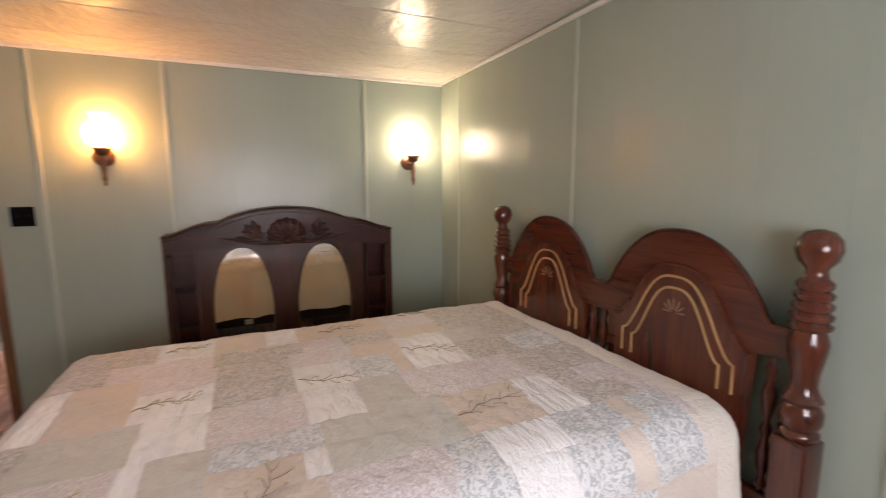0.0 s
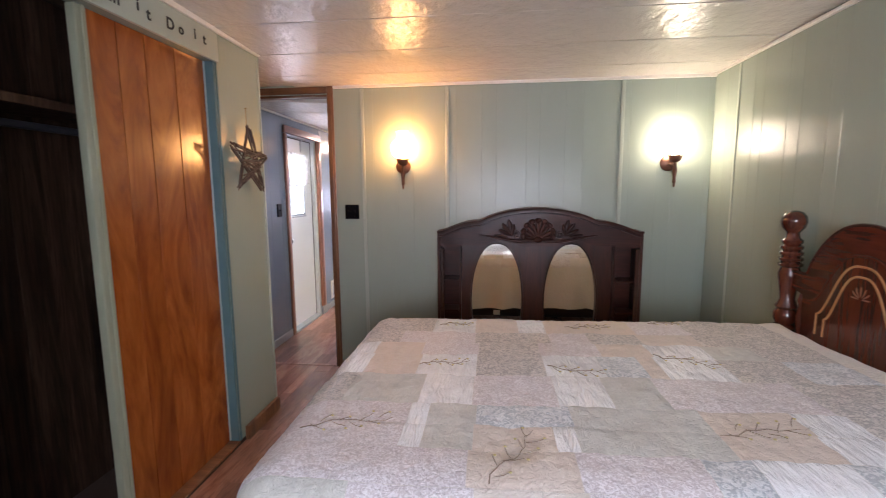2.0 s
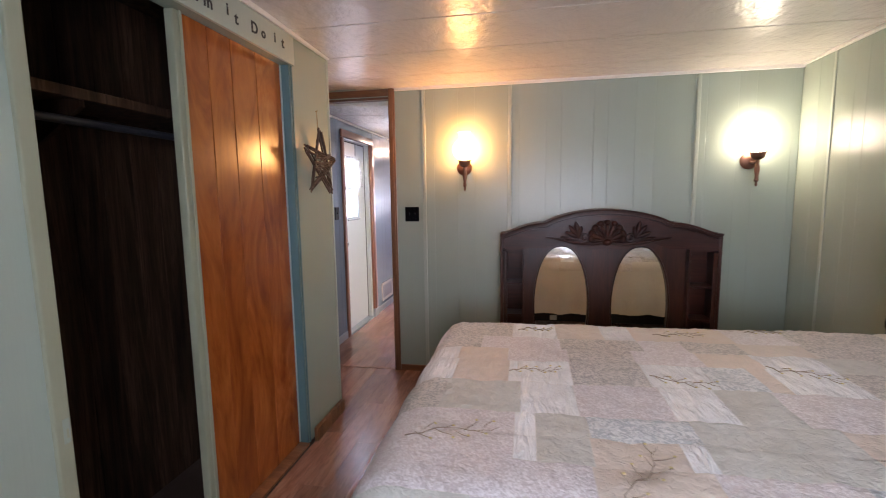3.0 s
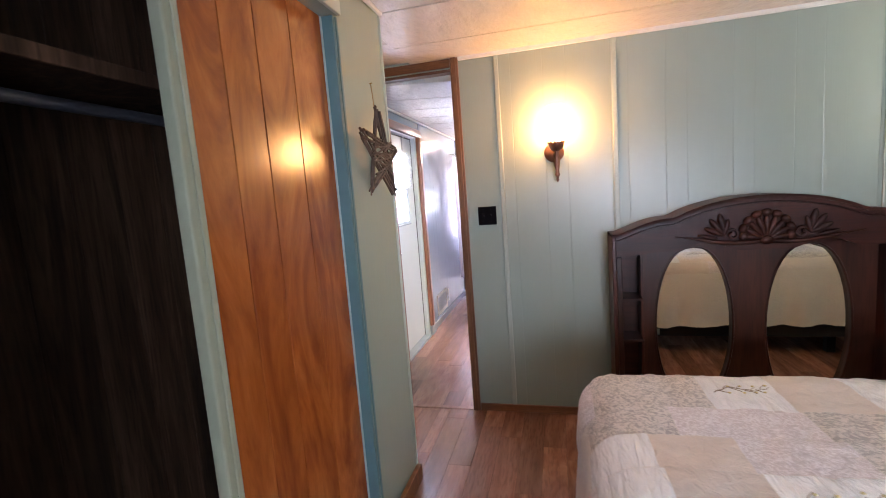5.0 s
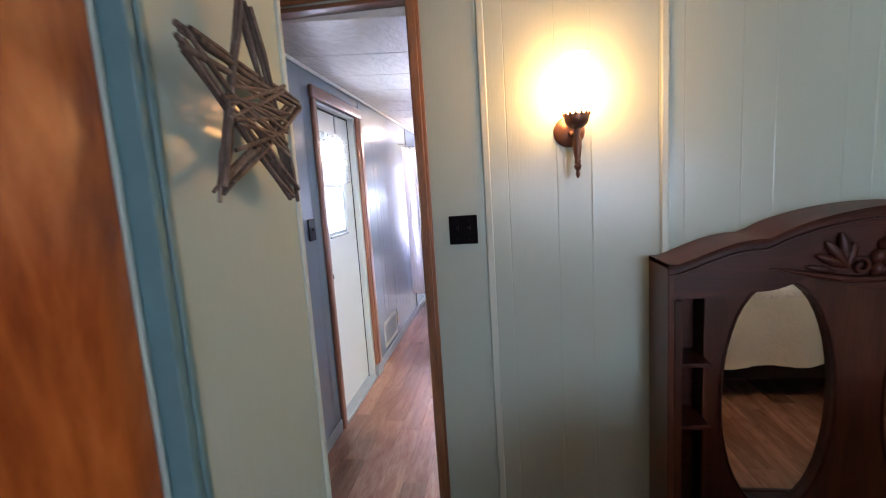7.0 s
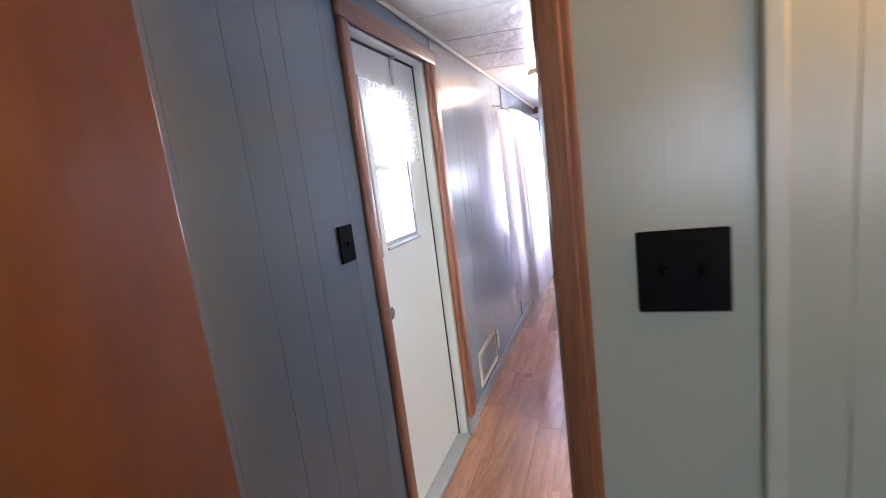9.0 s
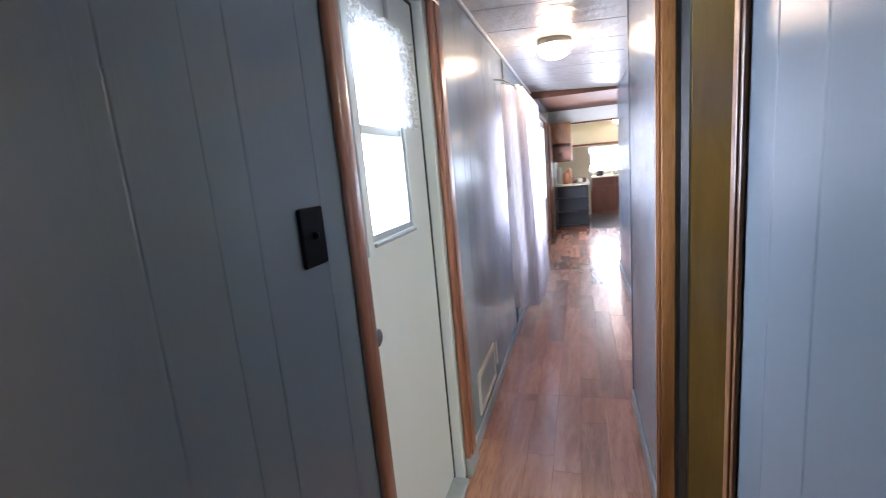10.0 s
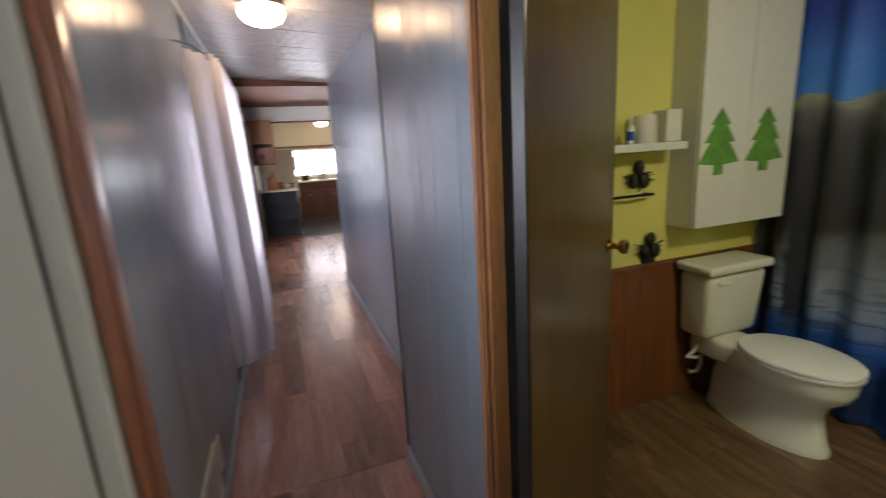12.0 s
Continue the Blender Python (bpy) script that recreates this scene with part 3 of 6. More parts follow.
panelling(w_west, "blue", 6.91, 8.1, 1.80, 2.215, lambda u: (XW, u), 90, HALL)
panelling(w_hall, "blue", 3.58, 4.12, 0.0, 2.175, lambda u: (XH, u), -90, HALL)
panelling(w_hall, "blue", 4.953, 5.845, 0.0, 2.175, lambda u: (XH, u), -90, HALL)
panelling(w_hall, "blue", 4.12, 4.953, 2.085, 2.175, lambda u: (XH, u), -90, (0.85,))
panelling(w_far, "blue", 5.85, 9.05, 0.0, 2.165, lambda u: (XF, u), -90, HALL)

# the end of the jutting wall is painted like the hallway
structure("trim_hall_corner", solid(XH - 0.003, XH + 0.014, 5.833, 5.857, 0, 2.17, 0.004), MAT["slate"], "dark corner strip on the hallway wall", "trim")
structure("wall_return", solid(XH + 0.014, XF + 0.1, 5.846, 5.854, 0, 2.19), MAT["blue"], "blue-grey return of the hallway wall", "wall")


def batten(name, p0, p1, w, d, axis, mat_key, label):
    """A rounded strip on a wall face, from the floor p0 to p1 high; axis is the wall's outward direction."""
    x, y, z = p0
    bm = bmesh.new()
    if axis in "Yy":
        box(bm, x - w / 2, x + w / 2, y - d, y, z, p1, d * 0.45)
    else:
        s = -1 if axis == "x" else 1
        box(bm, min(x, x + s * d), max(x, x + s * d), y - w / 2, y + w / 2, z, p1, d * 0.45)
    return structure(name, bm, MAT[mat_key], label, "trim")


for x in (-1.028, -0.356, 0.955):
    batten("batten", (x, YN, 0.04), 2.28, 0.028, 0.009, "y", "greentrim", "painted batten over a wall panel joint")
for y in (0.54, 1.85, 3.155):
    batten("batten", (XE, y, 0.04), 2.29, 0.022, 0.007, "x", "greentrim", "painted batten over a wall panel joint")
batten("batten", (XW, 6.905, 0.0), 2.2, 0.018, 0.008, "X", "slate", "dark strip over a hallway panel joint")
structure("corner_trim", solid(XC - 0.012, XC + 0.006, 2.700, 2.718, 0, 2.31, 0.004), MAT["greentrim"], "pale corner bead on the closet wall", "trim")

# cove strips and baseboards
for name, b6, mk in (("cove_north", (-1.257, XE, YN - 0.02, YN, 2.279, 2.303), "cove"), ("cove_east", (XE - 0.02, XE, YS, YN - 0.02, 2.29, 2.31), "cove"),
                     ("cove_closet", (XC, XC + 0.02, YS, 2.712, 2.309, 2.338), "cove"), ("cove_hall", (XW, XW + 0.016, 3.6, 9.03, 2.205, 2.224), "cove"),
                     ("baseboard_north", (-1.257, XE, YN - 0.014, YN, 0, 0.05), "trimx"), ("baseboard_closet", (XC, XC + 0.024, 2.316, 2.716, 0, 0.085), "trim"),
                     ("baseboard_east", (XE - 0.014, XE, YS, YN, 0, 0.05), "trimx"), ("baseboard_hall_west", (XW, XW + 0.012, 5.187, 9.8, 0, 0.075), "bluebase"),
                     ("baseboard_hall_near", (XW, XW + 0.012, 3.5, 4.224, 0, 0.075), "bluebase"), ("baseboard_hall_east", (XH - 0.012, XH, 4.97, 5.835, 0, 0.075), "bluebase"),
                     ("baseboard_hall_east_near", (XH - 0.012, XH, 3.6, 4.108, 0, 0.075), "bluebase"), ("baseboard_hall_far", (XF - 0.012, XF, 5.865, 9.05, 0, 0.075), "bluebase"),
                     ("threshold", (-1.96, -1.310, 3.47, 3.51, -0.002, 0.005), "floor")):
    structure(name, solid(*b6, 0.003, 1), MAT[mk], "painted strip along the wall" if mk in ("cove", "bluebase") else "brown wood strip along the wall", "baseboard" if "base" in name else "trim")

# ---- bedroom doorway ----
dw = thing("door_casing", (-1.28, YN, 0), "brown wooden casing around the bedroom doorway", "door casing", "", "structure")
c = bmesh.new()
box(c, -1.310, -1.259, YN - 0.016, YN - 0.001, 0, 2.30, 0.005)
box(c, -1.306, -1.272, YN - 0.022, YN - 0.014, 0, 2.30, 0.004)
part("side_casing", c, MAT["trim"], dw)
part("jamb", solid(-1.308, -1.2805, YN - 0.001, 3.585, 0, 2.24, 0.003), MAT["trim"], dw)
part("hall_casing", solid(-1.309, XH - 0.001, 3.5855, 3.60, 0, 2.16, 0.004), MAT["trim"], dw)
part("head_casing", solid(-1.99, -1.3105, YN - 0.016, YN - 0.001, 2.245, 2.298, 0.005), MAT["trimx"], dw)
part("head_jamb", solid(-1.96, -1.3085, YN - 0.001, 3.585, 2.222, 2.24, 0.003), MAT["trimx"], dw)

bd = thing("door_1", (-2.0, 3.47, 0), "flat red-brown veneer bedroom door standing open", "door", "", "structure")
part("door_leaf", solid(-2.022, -1.987, 2.80, 3.435, 0.012, 2.2, 0.003), MAT["slab"], bd)
for hz in (0.25, 1.95):
    part("hinge", lathe(bmesh.new(), [(0.006, 0), (0.007, 0.01), (0.007, 0.08), (0.006, 0.09)], (-1.985, 3.441, hz), seg=10), MAT["bronze"], bd, "", 40)

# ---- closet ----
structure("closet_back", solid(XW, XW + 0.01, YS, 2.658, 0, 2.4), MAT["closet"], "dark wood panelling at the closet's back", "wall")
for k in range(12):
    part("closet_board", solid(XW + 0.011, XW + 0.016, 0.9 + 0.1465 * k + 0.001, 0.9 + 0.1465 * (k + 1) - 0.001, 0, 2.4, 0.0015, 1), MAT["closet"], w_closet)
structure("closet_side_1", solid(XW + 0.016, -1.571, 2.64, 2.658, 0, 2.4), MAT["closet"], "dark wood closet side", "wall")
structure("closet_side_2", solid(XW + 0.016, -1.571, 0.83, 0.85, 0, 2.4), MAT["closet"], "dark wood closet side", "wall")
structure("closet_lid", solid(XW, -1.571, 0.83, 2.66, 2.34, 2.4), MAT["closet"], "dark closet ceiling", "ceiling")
structure("closet_jamb", solid(-1.575, -1.495, 2.281, 2.2995, 0, 2.170, 0.003), MAT["teal"], "blue-green painted jamb of the closet opening", "trim")
structure("closet_jamb_edge", solid(-1.4965, -1.490, 2.2996, 2.315, 0, 2.170, 0.003), MAT["teal"], "rounded blue-green edge of the closet opening", "trim")
structure("closet_post", solid(-1.58, XC + 0.012, 0.886, 0.930, 0, 2.170, 0.004), MAT["stile"], "pale green closet end post", "trim")
structure("closet_track", solid(-1.58, XC - 0.01, 0.931, 2.28, -0.002, 0.012, 0.004), MAT["trimx"], "brown floor track of the closet door", "trim")
sp = thing("strike_plate", (XC, 0.914, 0.83), "small painted strike plate in the green closet post", "strike plate")
part("plate", solid(XC + 0.0125, XC + 0.0138, 0.905, 0.924, 0.80, 0.87, 0.0005, 1), MAT["green"], sp)
part("latch_hole", solid(XC + 0.0139, XC + 0.0142, 0.913, 0.919, 0.815, 0.84), MAT["stile"], sp)

sd = thing("closet_door", (-1.54, 1.87, 0.015), "orange-brown grooved plywood sliding closet door, half open", "door")
for y0, y1 in ((1.566, 1.705), (1.705, 1.856), (1.856, 2.045), (2.045, 2.268)):
    part("panel", solid(-1.562, -1.540, y0 + 0.0026, y1 - 0.0026, 0.016, 2.168, 0.0012, 1), MAT["orange"], sd)
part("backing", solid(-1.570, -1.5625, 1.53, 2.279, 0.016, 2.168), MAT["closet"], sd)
part("leading_stile", solid(-1.571, -1.532, 1.515, 1.566, 0.014, 2.169, 0.006), MAT["stile"], sd, "pale green painted edge strip")
part("leading_bead", solid(-1.532, -1.526, 1.540, 1.556, 0.014, 2.169, 0.0025), MAT["stile"], sd)
part("trailing_strip", solid(-1.570, -1.537, 2.2685, 2.2795, 0.014, 2.169, 0.004), MAT["greentrim"], sd, "pale edge strip")

sh = thing("closet_shelf", (-1.85, 1.7, 1.85), "dark wooden closet shelf with a hanging rail", "shelf")
part("shelf_board", solid(XW + 0.017, -1.72, 0.851, 2.639, 1.808, 1.828, 0.003), MAT["closet"], sh)
part("front_edge", solid(-1.719, -1.703, 0.851, 2.639, 1.796, 1.832, 0.003), MAT["closet"], sh, "worn brown front edge")
part("rail", tube(bmesh.new(), [(-1.77, 0.852, 1.731), (-1.77, 2.638, 1.731)], 0.015, 12), MAT["charcoal"], sh, "grey metal hanging rail", 60)
part("cleat", solid(XW + 0.017, -1.72, 2.615, 2.6395, 1.753, 1.8075, 0.002), MAT["closet"], sh)
part("bracket", cutout(bmesh.new(), [(0, 0), (0.30, 0), (0.30, -0.03), (0.03, -0.20), (0, -0.20)], [], lambda u, v: (XW + 0.02 + u, 1.29, 1.8075 + v), (0, 0.018, 0)), MAT["closet"], sh)

sg = thing("sign_board", (XC + 0.01, 1.6, 2.22), "sage green valance board with small black lettering", "sign")
part("board", solid(XC + 0.001, XC + 0.016, 0.915, 2.274, 2.157, 2.306, 0.003), MAT["greentrim"], sg)


def lettering(parent, text, y, z, size, name="lettering"):
    cu = bpy.data.curves.new(name, "FONT")
    cu.body, cu.size, cu.extrude, cu.offset = text, size, 0.001, 0.0012
    tmp = bpy.data.objects.new(name, cu)
    me = bpy.data.meshes.new_from_object(tmp)
    bpy.data.objects.remove(tmp)
    me.transform(Matrix.Translation(Vector((XC + 0.0172, y, z)) - BASE[parent]) @ pose(0, 0, 0, 90, 0, 90))
    me.materials.append(MAT["letter"])
    ob = new(name, me)
    ob.parent = parent
    BASE[ob] = BASE[parent]
    return ob


for text, y, z, size in (("a", 1.478, 2.185, 0.068), ("m", 1.537, 2.185, 0.068), ("i", 1.674, 2.203, 0.068), ("t", 1.726, 2.186, 0.070), ("D", 1.842, 2.192, 0.070), ("o", 1.922, 2.195, 0.064), ("i", 2.032, 2.208, 0.068), ("t", 2.10, 2.204, 0.070)):
    lettering(sg, text, y + 0.05, z + 0.012, size)

# ---- north wall fixtures ----


def sconce(x, glass, label):
    s = thing("wall_sconce", (x, YN, 1.62), label, "wall lamp", "wall sconces")
    out = pose(0, 0, 0, 90, 0, 0)
    part("backplate", lathe(bmesh.new(), [(0.057, 0.0), (0.059, 0.004), (0.054, 0.010), (0.044, 0.013), (0.03, 0.022), (0.012, 0.024)], (x - 0.014, YN, 1.656), out, 28), MAT["bronze"], s, "", 50)
    part("arm", tube(bmesh.new(), [(x - 0.012, YN - 0.02, 1.648), (x - 0.008, YN - 0.06, 1.638), (x, YN - 0.095, 1.645)], 0.009, 8), MAT["bronze"], s, "", 60)
    y = YN - 0.095
    part("stem", lathe(bmesh.new(), [(0.003, 1.477), (0.009, 1.49), (0.006, 1.505), (0.012, 1.512), (0.015, 1.522), (0.010, 1.530), (0.013, 1.536), (0.010, 1.545), (0.013, 1.56), (0.017, 1.59), (0.016, 1.61), (0.010, 1.63), (0.013, 1.645), (0.011, 1.655)], (x, y, 0), None, 14), MAT["bronze"], s, "", 50)
    cup = lathe(bmesh.new(), [(0.012, 1.655), (0.028, 1.662), (0.040, 1.675), (0.045, 1.692), (0.046, 1.705)], (x, y, 0), None, 20)
    for k in range(14):
        a = 2 * math.pi * k / 14
        blob(cup, (x + 0.045 * math.cos(a), y + 0.045 * math.sin(a), 1.708), 0.006, 0.006, 0.009, None, 6, 4)
    part("cup", cup, MAT["bronze"], s, "", 50)
    part("shade", lathe(bmesh.new(), [(0.030, 1.703), (0.050, 1.715), (0.078, 1.745), (0.090, 1.78), (0.086, 1.815), (0.066, 1.845), (0.044, 1.862), (0.038, 1.875), (0.040, 1.895), (0.048, 1.912)], (x, y, 0), None, 28), glass, s, "lit opal glass hurricane shade", 60)
    s.location.z += 0.014
    return s


sconce(-0.692, MAT["amber"], "bronze wall sconce with a glowing amber glass shade")
sconce(1.312, MAT["warm"], "bronze wall sconce with a glowing white glass shade")

sw = thing("light_switch", (-1.135, YN, 1.31), "square black double light switch on the green wall", "light switch")
part("plate", solid(-1.193, -1.077, YN - 0.008, YN - 0.0005, 1.254, 1.371, 0.003), MAT["switch"], sw)
for dx in (-0.024, 0.024):
    part("slot", solid(-1.135 + dx - 0.006, -1.135 + dx + 0.006, YN - 0.0095, YN - 0.0081, 1.298, 1.328), MAT["switch"], sw)
    part("toggle", solid(-1.135 + dx - 0.004, -1.135 + dx + 0.004, YN - 0.02, YN - 0.0096, 1.311, 1.321, 0.0015, 1), MAT["switch"], sw)
    for zz in (1.275, 1.352):
        part("screw", lathe(bmesh.new(), [(0.0035, 0), (0.003, 0.0014)], (-1.135 + dx, YN - 0.008, zz), pose(0, 0, 0, 90), 8), MAT["switch"], sw)

# ---- bookcase headboard with mirrors ----
mh = thing("mirror_headboard", (0.34, 3.36, 0), "dark walnut bookcase headboard with oval mirrors and a carved shell", "headboard")
HX0, HX1, HF, HK = -0.416, 1.083, 3.27, 3.478
HC = (HX0 + HX1) / 2


def crest(x):
    """Height of the headboard's top edge."""
    d = abs(x - HC) / 0.755
    if d > 0.95:
        return 1.176
    if d > 0.56:
        k = (0.95 - d) / 0.39
        return 1.178 + 0.074 * math.sin(math.pi / 2 * min(1, k * 1.1)) ** 1.2
    return 1.252 + 0.095 * (1 - (d / 0.56) ** 2) ** 0.8


def oval(cx, cz, rx, rz, n=40):
    return [(cx + rx * math.copysign(abs(math.cos(a)) ** 0.86, math.cos(a)), cz + rz * math.sin(a)) for a in (2 * math.pi * k / n for k in range(n))]


N = 48
top = [(HX0 + (HX1 - HX0) * k / N, crest(HX0 + (HX1 - HX0) * k / N)) for k in range(N + 1)]
OV = [(HC - 0.298, 0.605, 0.198, 0.457), (HC + 0.268, 0.605, 0.198, 0.457)]


def apron(x):
    """Lower edge of the carved front board, scalloped over the mirrors."""
    d = abs(x - HC)
    return 1.058 + 0.05 * math.exp(-((d - 0.28) / 0.14) ** 2) + 0.008 * math.cos(d * 24)


low = [(HX0 + 0.004 + (HX1 - HX0 - 0.008) * k / 60, apron(HX0 + (HX1 - HX0) * k / 60)) for k in range(61)]
part("carved_front", cutout(bmesh.new(), [(min(max(u, HX0 + 0.004), HX1 - 0.004), v - 0.012) for u, v in top] + low[::-1], [], lambda u, v: (u, HF + 0.006, v), (0, 0.02, 0)), MAT["walnut"], mh)
part("mirror_board", cutout(bmesh.new(), [(HX0 + 0.175, 0.05), (HX1 - 0.175, 0.05), (HX1 - 0.175, 1.16), (HX0 + 0.175, 1.16)], [oval(*o) for o in OV], lambda u, v: (u, 3.430, v), (0, 0.022, 0)), MAT["walnutz"], mh)
rim = bmesh.new()
for k in range(N):
    (u0, v0), (u1, v1) = top[k], top[k + 1]
    vs = [rim.verts.new(p) for p in ((u0, HF - 0.006, v0 - 0.016), (u1, HF - 0.006, v1 - 0.016), (u1, HF - 0.010, v1), (u0, HF - 0.010, v0), (u0, HK, v0 - 0.016), (u1, HK, v1 - 0.016), (u1, HK, v1), (u0, HK, v0))]
    for q in ((0, 1, 2, 3), (4, 7, 6, 5), (3, 2, 6, 7), (0, 4, 5, 1)):
        rim.faces.new([vs[i] for i in q])
bmesh.ops.remove_doubles(rim, verts=rim.verts[:], dist=0.0005)
part("top_moulding", rim, MAT["walnut"], mh, "polished curved top", 40)
part("crest_line", tube(bmesh.new(), [(u, HF + 0.003, v - 0.038) for u, v in top], 0.004, 6), MAT["walnut"], mh, "", 60)
for x0, x1 in ((HX0, HX0 + 0.022), (HX1 - 0.022, HX1)):
    part("side_panel", solid(x0, x1, HF + 0.002, HK, 0, 1.16, 0.004), MAT["walnutz"], mh)
for x0, x1 in ((HX0 + 0.0225, HX0 + 0.05), (HX1 - 0.05, HX1 - 0.0225)):
    part("face_stile", solid(x0, x1, HF + 0.004, HF + 0.024, 0, 1.044, 0.003), MAT["walnutz"], mh)
for x0, x1 in ((HX0 + 0.16, HX0 + 0.174), (HX1 - 0.174, HX1 - 0.16)):
    part("divider", solid(x0, x1, HF + 0.10, 3.4615, 0.05, 1.15, 0.002), MAT["walnutz"], mh)
part("back_panel", solid(HX0 + 0.0225, HX1 - 0.0225, 3.462, HK - 0.004, 0.02, 1.15), MAT["walnut"], mh)
for x0, x1 in ((HX0 + 0.0225, HX0 + 0.1595), (HX1 - 0.1595, HX1 - 0.0225)):
    for zz in (0.14, 0.55, 0.79):
        part("shelf", solid(x0, x1, HF + 0.026, 3.4615, zz, zz + 0.014, 0.002), MAT["walnut"], mh)
part("plinth", solid(HX0, HX1, HF - 0.004, HF + 0.02, 0, 0.085, 0.006), MAT["walnut"], mh)
part("base_shelf", solid(HX0 + 0.0225, HX1 - 0.0225, HF + 0.0205, 3.4295, 0.06, 0.08, 0.002), MAT["walnut"], mh)
for i, o in enumerate(OV):
    ov = [(u, v) for u, v in oval(o[0], o[1], o[2] + 0.012, o[3] + 0.012)]
    part("mirror", cutout(bmesh.new(), ov, [], lambda u, v: (u, 3.4525, v), (0, 0.004, 0)), MAT["mirror"], mh, "oval mirror glass")
    part("mirror_bead", tube(bmesh.new(), [(u, 3.429, v) for u, v in oval(o[0], o[1], o[2] + 0.005, o[3] + 0.005) + oval(o[0], o[1], o[2] + 0.005, o[3] + 0.005)[:1]], 0.006, 6), MAT["walnut"], mh, "", 60)
CZ = 1.118
# scallop shell: broad lobes fanned from its foot, each with a rounded tip
for k in range(9):
    a = radians(90 + (k - 4) * 20)
    ln = 0.138 - 0.0035 * (k - 4) ** 2 * 0.5
    dx, dz = math.cos(a), math.sin(a)
    lobe = blob(bmesh.new(), (HC + 0.56 * ln * dx, HF - 0.002, CZ + 0.56 * ln * dz), 0.0155, 0.017, ln * 0.46, pose(0, 0, 0, 0, 90 - math.degrees(a), 0), 8, 8)
    blob(lobe, (HC + ln * dx, HF - 0.004, CZ + ln * dz), 0.0255, 0.020, 0.020, pose(0, 0, 0, 0, 90 - math.degrees(a), 0), 10, 6)
    part("carved_rib", lobe, MAT["walnut"], mh, "", 60)
part("carved_boss", blob(bmesh.new(), (HC, HF - 0.004, CZ - 0.005), 0.034, 0.02, 0.024), MAT["walnut"], mh, "", 60)
for s in (-1, 1):
    # tulip of three pointed leaves, a curled volute beside the shell, and a long tapering stem
    for x0, z0, ln, ang, wd_ in ((0.205, 0.088, 0.058, 12, 0.018), (0.226, 0.072, 0.058, 40, 0.017), (0.240, 0.048, 0.054, 66, 0.016), (0.186, 0.066, 0.046, -14, 0.015), (0.272, 0.022, 0.05, 78, 0.012)):
        part("carved_leaf", blob(bmesh.new(), (HC + s * x0, HF - 0.003, CZ + z0), wd_, 0.014, ln, pose(0, 0, 0, 0, s * ang, 0), 8, 8), MAT["walnut"], mh, "", 60)
    part("carved_stem", tube(bmesh.new(), [(HC + s * (0.03 + 0.044 * k), HF, CZ - 0.012 - 0.012 * math.sin(k * 0.5) + 0.0032 * k) for k in range(10)], [0.010, 0.012, 0.013, 0.013, 0.012, 0.011, 0.010, 0.008, 0.006, 0.003], 6), MAT["walnut"], mh, "", 60)
    part("carved_scroll", tube(bmesh.new(), [(HC + s * (0.155 + (0.034 - 0.0022 * q) * math.cos(0.2 + 0.62 * q)), HF - 0.003, CZ + 0.028 + (0.034 - 0.0022 * q) * math.sin(0.2 + 0.62 * q)) for q in range(13)], [0.006 + 0.0004 * q for q in range(13)], 6), MAT["walnut"], mh, "", 60)

# ---- cannonball headboard on the east wall ----
ph = thing("poster_headboard", (1.56, 1.53, 0), "glossy cherry double-arch headboard with turned cannonball posts", "headboard")
POST = [(0.048, 0.0), (0.050, 0.02), (0.050, 0.73), (0.040, 0.74), (0.054, 0.755), (0.054, 0.765), (0.045, 0.775), (0.057, 0.80), (0.058, 0.83), (0.046, 0.855), (0.054, 0.868), (0.044, 0.885), (0.034, 0.91),
        (0.038, 0.95), (0.050, 1.02), (0.052, 1.045), (0.042, 1.078), (0.054, 1.086), (0.056, 1.096), (0.043, 1.106), (0.054, 1.116), (0.055, 1.126), (0.042, 1.136), (0.052, 1.146), (0.053, 1.157), (0.041, 1.167), (0.050, 1.177), (0.051, 1.188), (0.039, 1.198), (0.047, 1.208), (0.047, 1.220), (0.032, 1.234), (0.028, 1.256),
        (0.032, 1.264), (0.050, 1.285), (0.058, 1.315), (0.053, 1.345), (0.036, 1.366), (0.012, 1.374)]
for y in (2.40, 0.672):
    b = bmesh.new()
    lathe(b, POST[3:], (1.548, y, 0), None, 26)
    box(b, 1.498, 1.598, y - 0.05, y + 0.05, 0, 0.742, 0.008)
    part("post", b, MAT["cherryz"], ph, "turned post with a ball finial", 45)


def arch_top(y):
    """Height of the headboard's double arch."""
    best = 1.062
    for cy, half in ((1.918, 0.335), (1.122, 0.335)):
        d = abs(y - cy) / half
        if d < 1:
            best = max(best, 1.062 + 0.268 * (1 - d ** 2.3) ** 0.85)
    return best


ys = [0.712 + (2.353 - 0.712) * k / 80 for k in range(81)]
outline = [(y, arch_top(y)) for y in ys] + [(2.353, 0.98), (2.27, 0.96), (2.25, 0.5), (1.62, 0.5), (1.60, 0.94), (1.46, 0.94), (1.44, 0.5), (0.84, 0.5), (0.82, 0.96), (0.712, 0.98)]
part("arched_board", cutout(bmesh.new(), outline, [], lambda u, v: (1.536, u, v), (0.03, 0, 0)), MAT["cherry"], ph)
part("top_edge", tube(bmesh.new(), [(1.538, y, arch_top(y) + 0.002) for y in ys], 0.008, 6), MAT["cherry"], ph, "rounded worn edge", 60)


def lancet(cy, half, base, top_z):
    """Ogee arch between two feet."""
    pts = []
    for i in range(41):
        s = -1 + 2 * i / 40
        pts.append((cy + half * s, base + (top_z - base) * (0.5 + 0.5 * math.cos(math.pi * abs(s) ** 1.5))))
    return pts


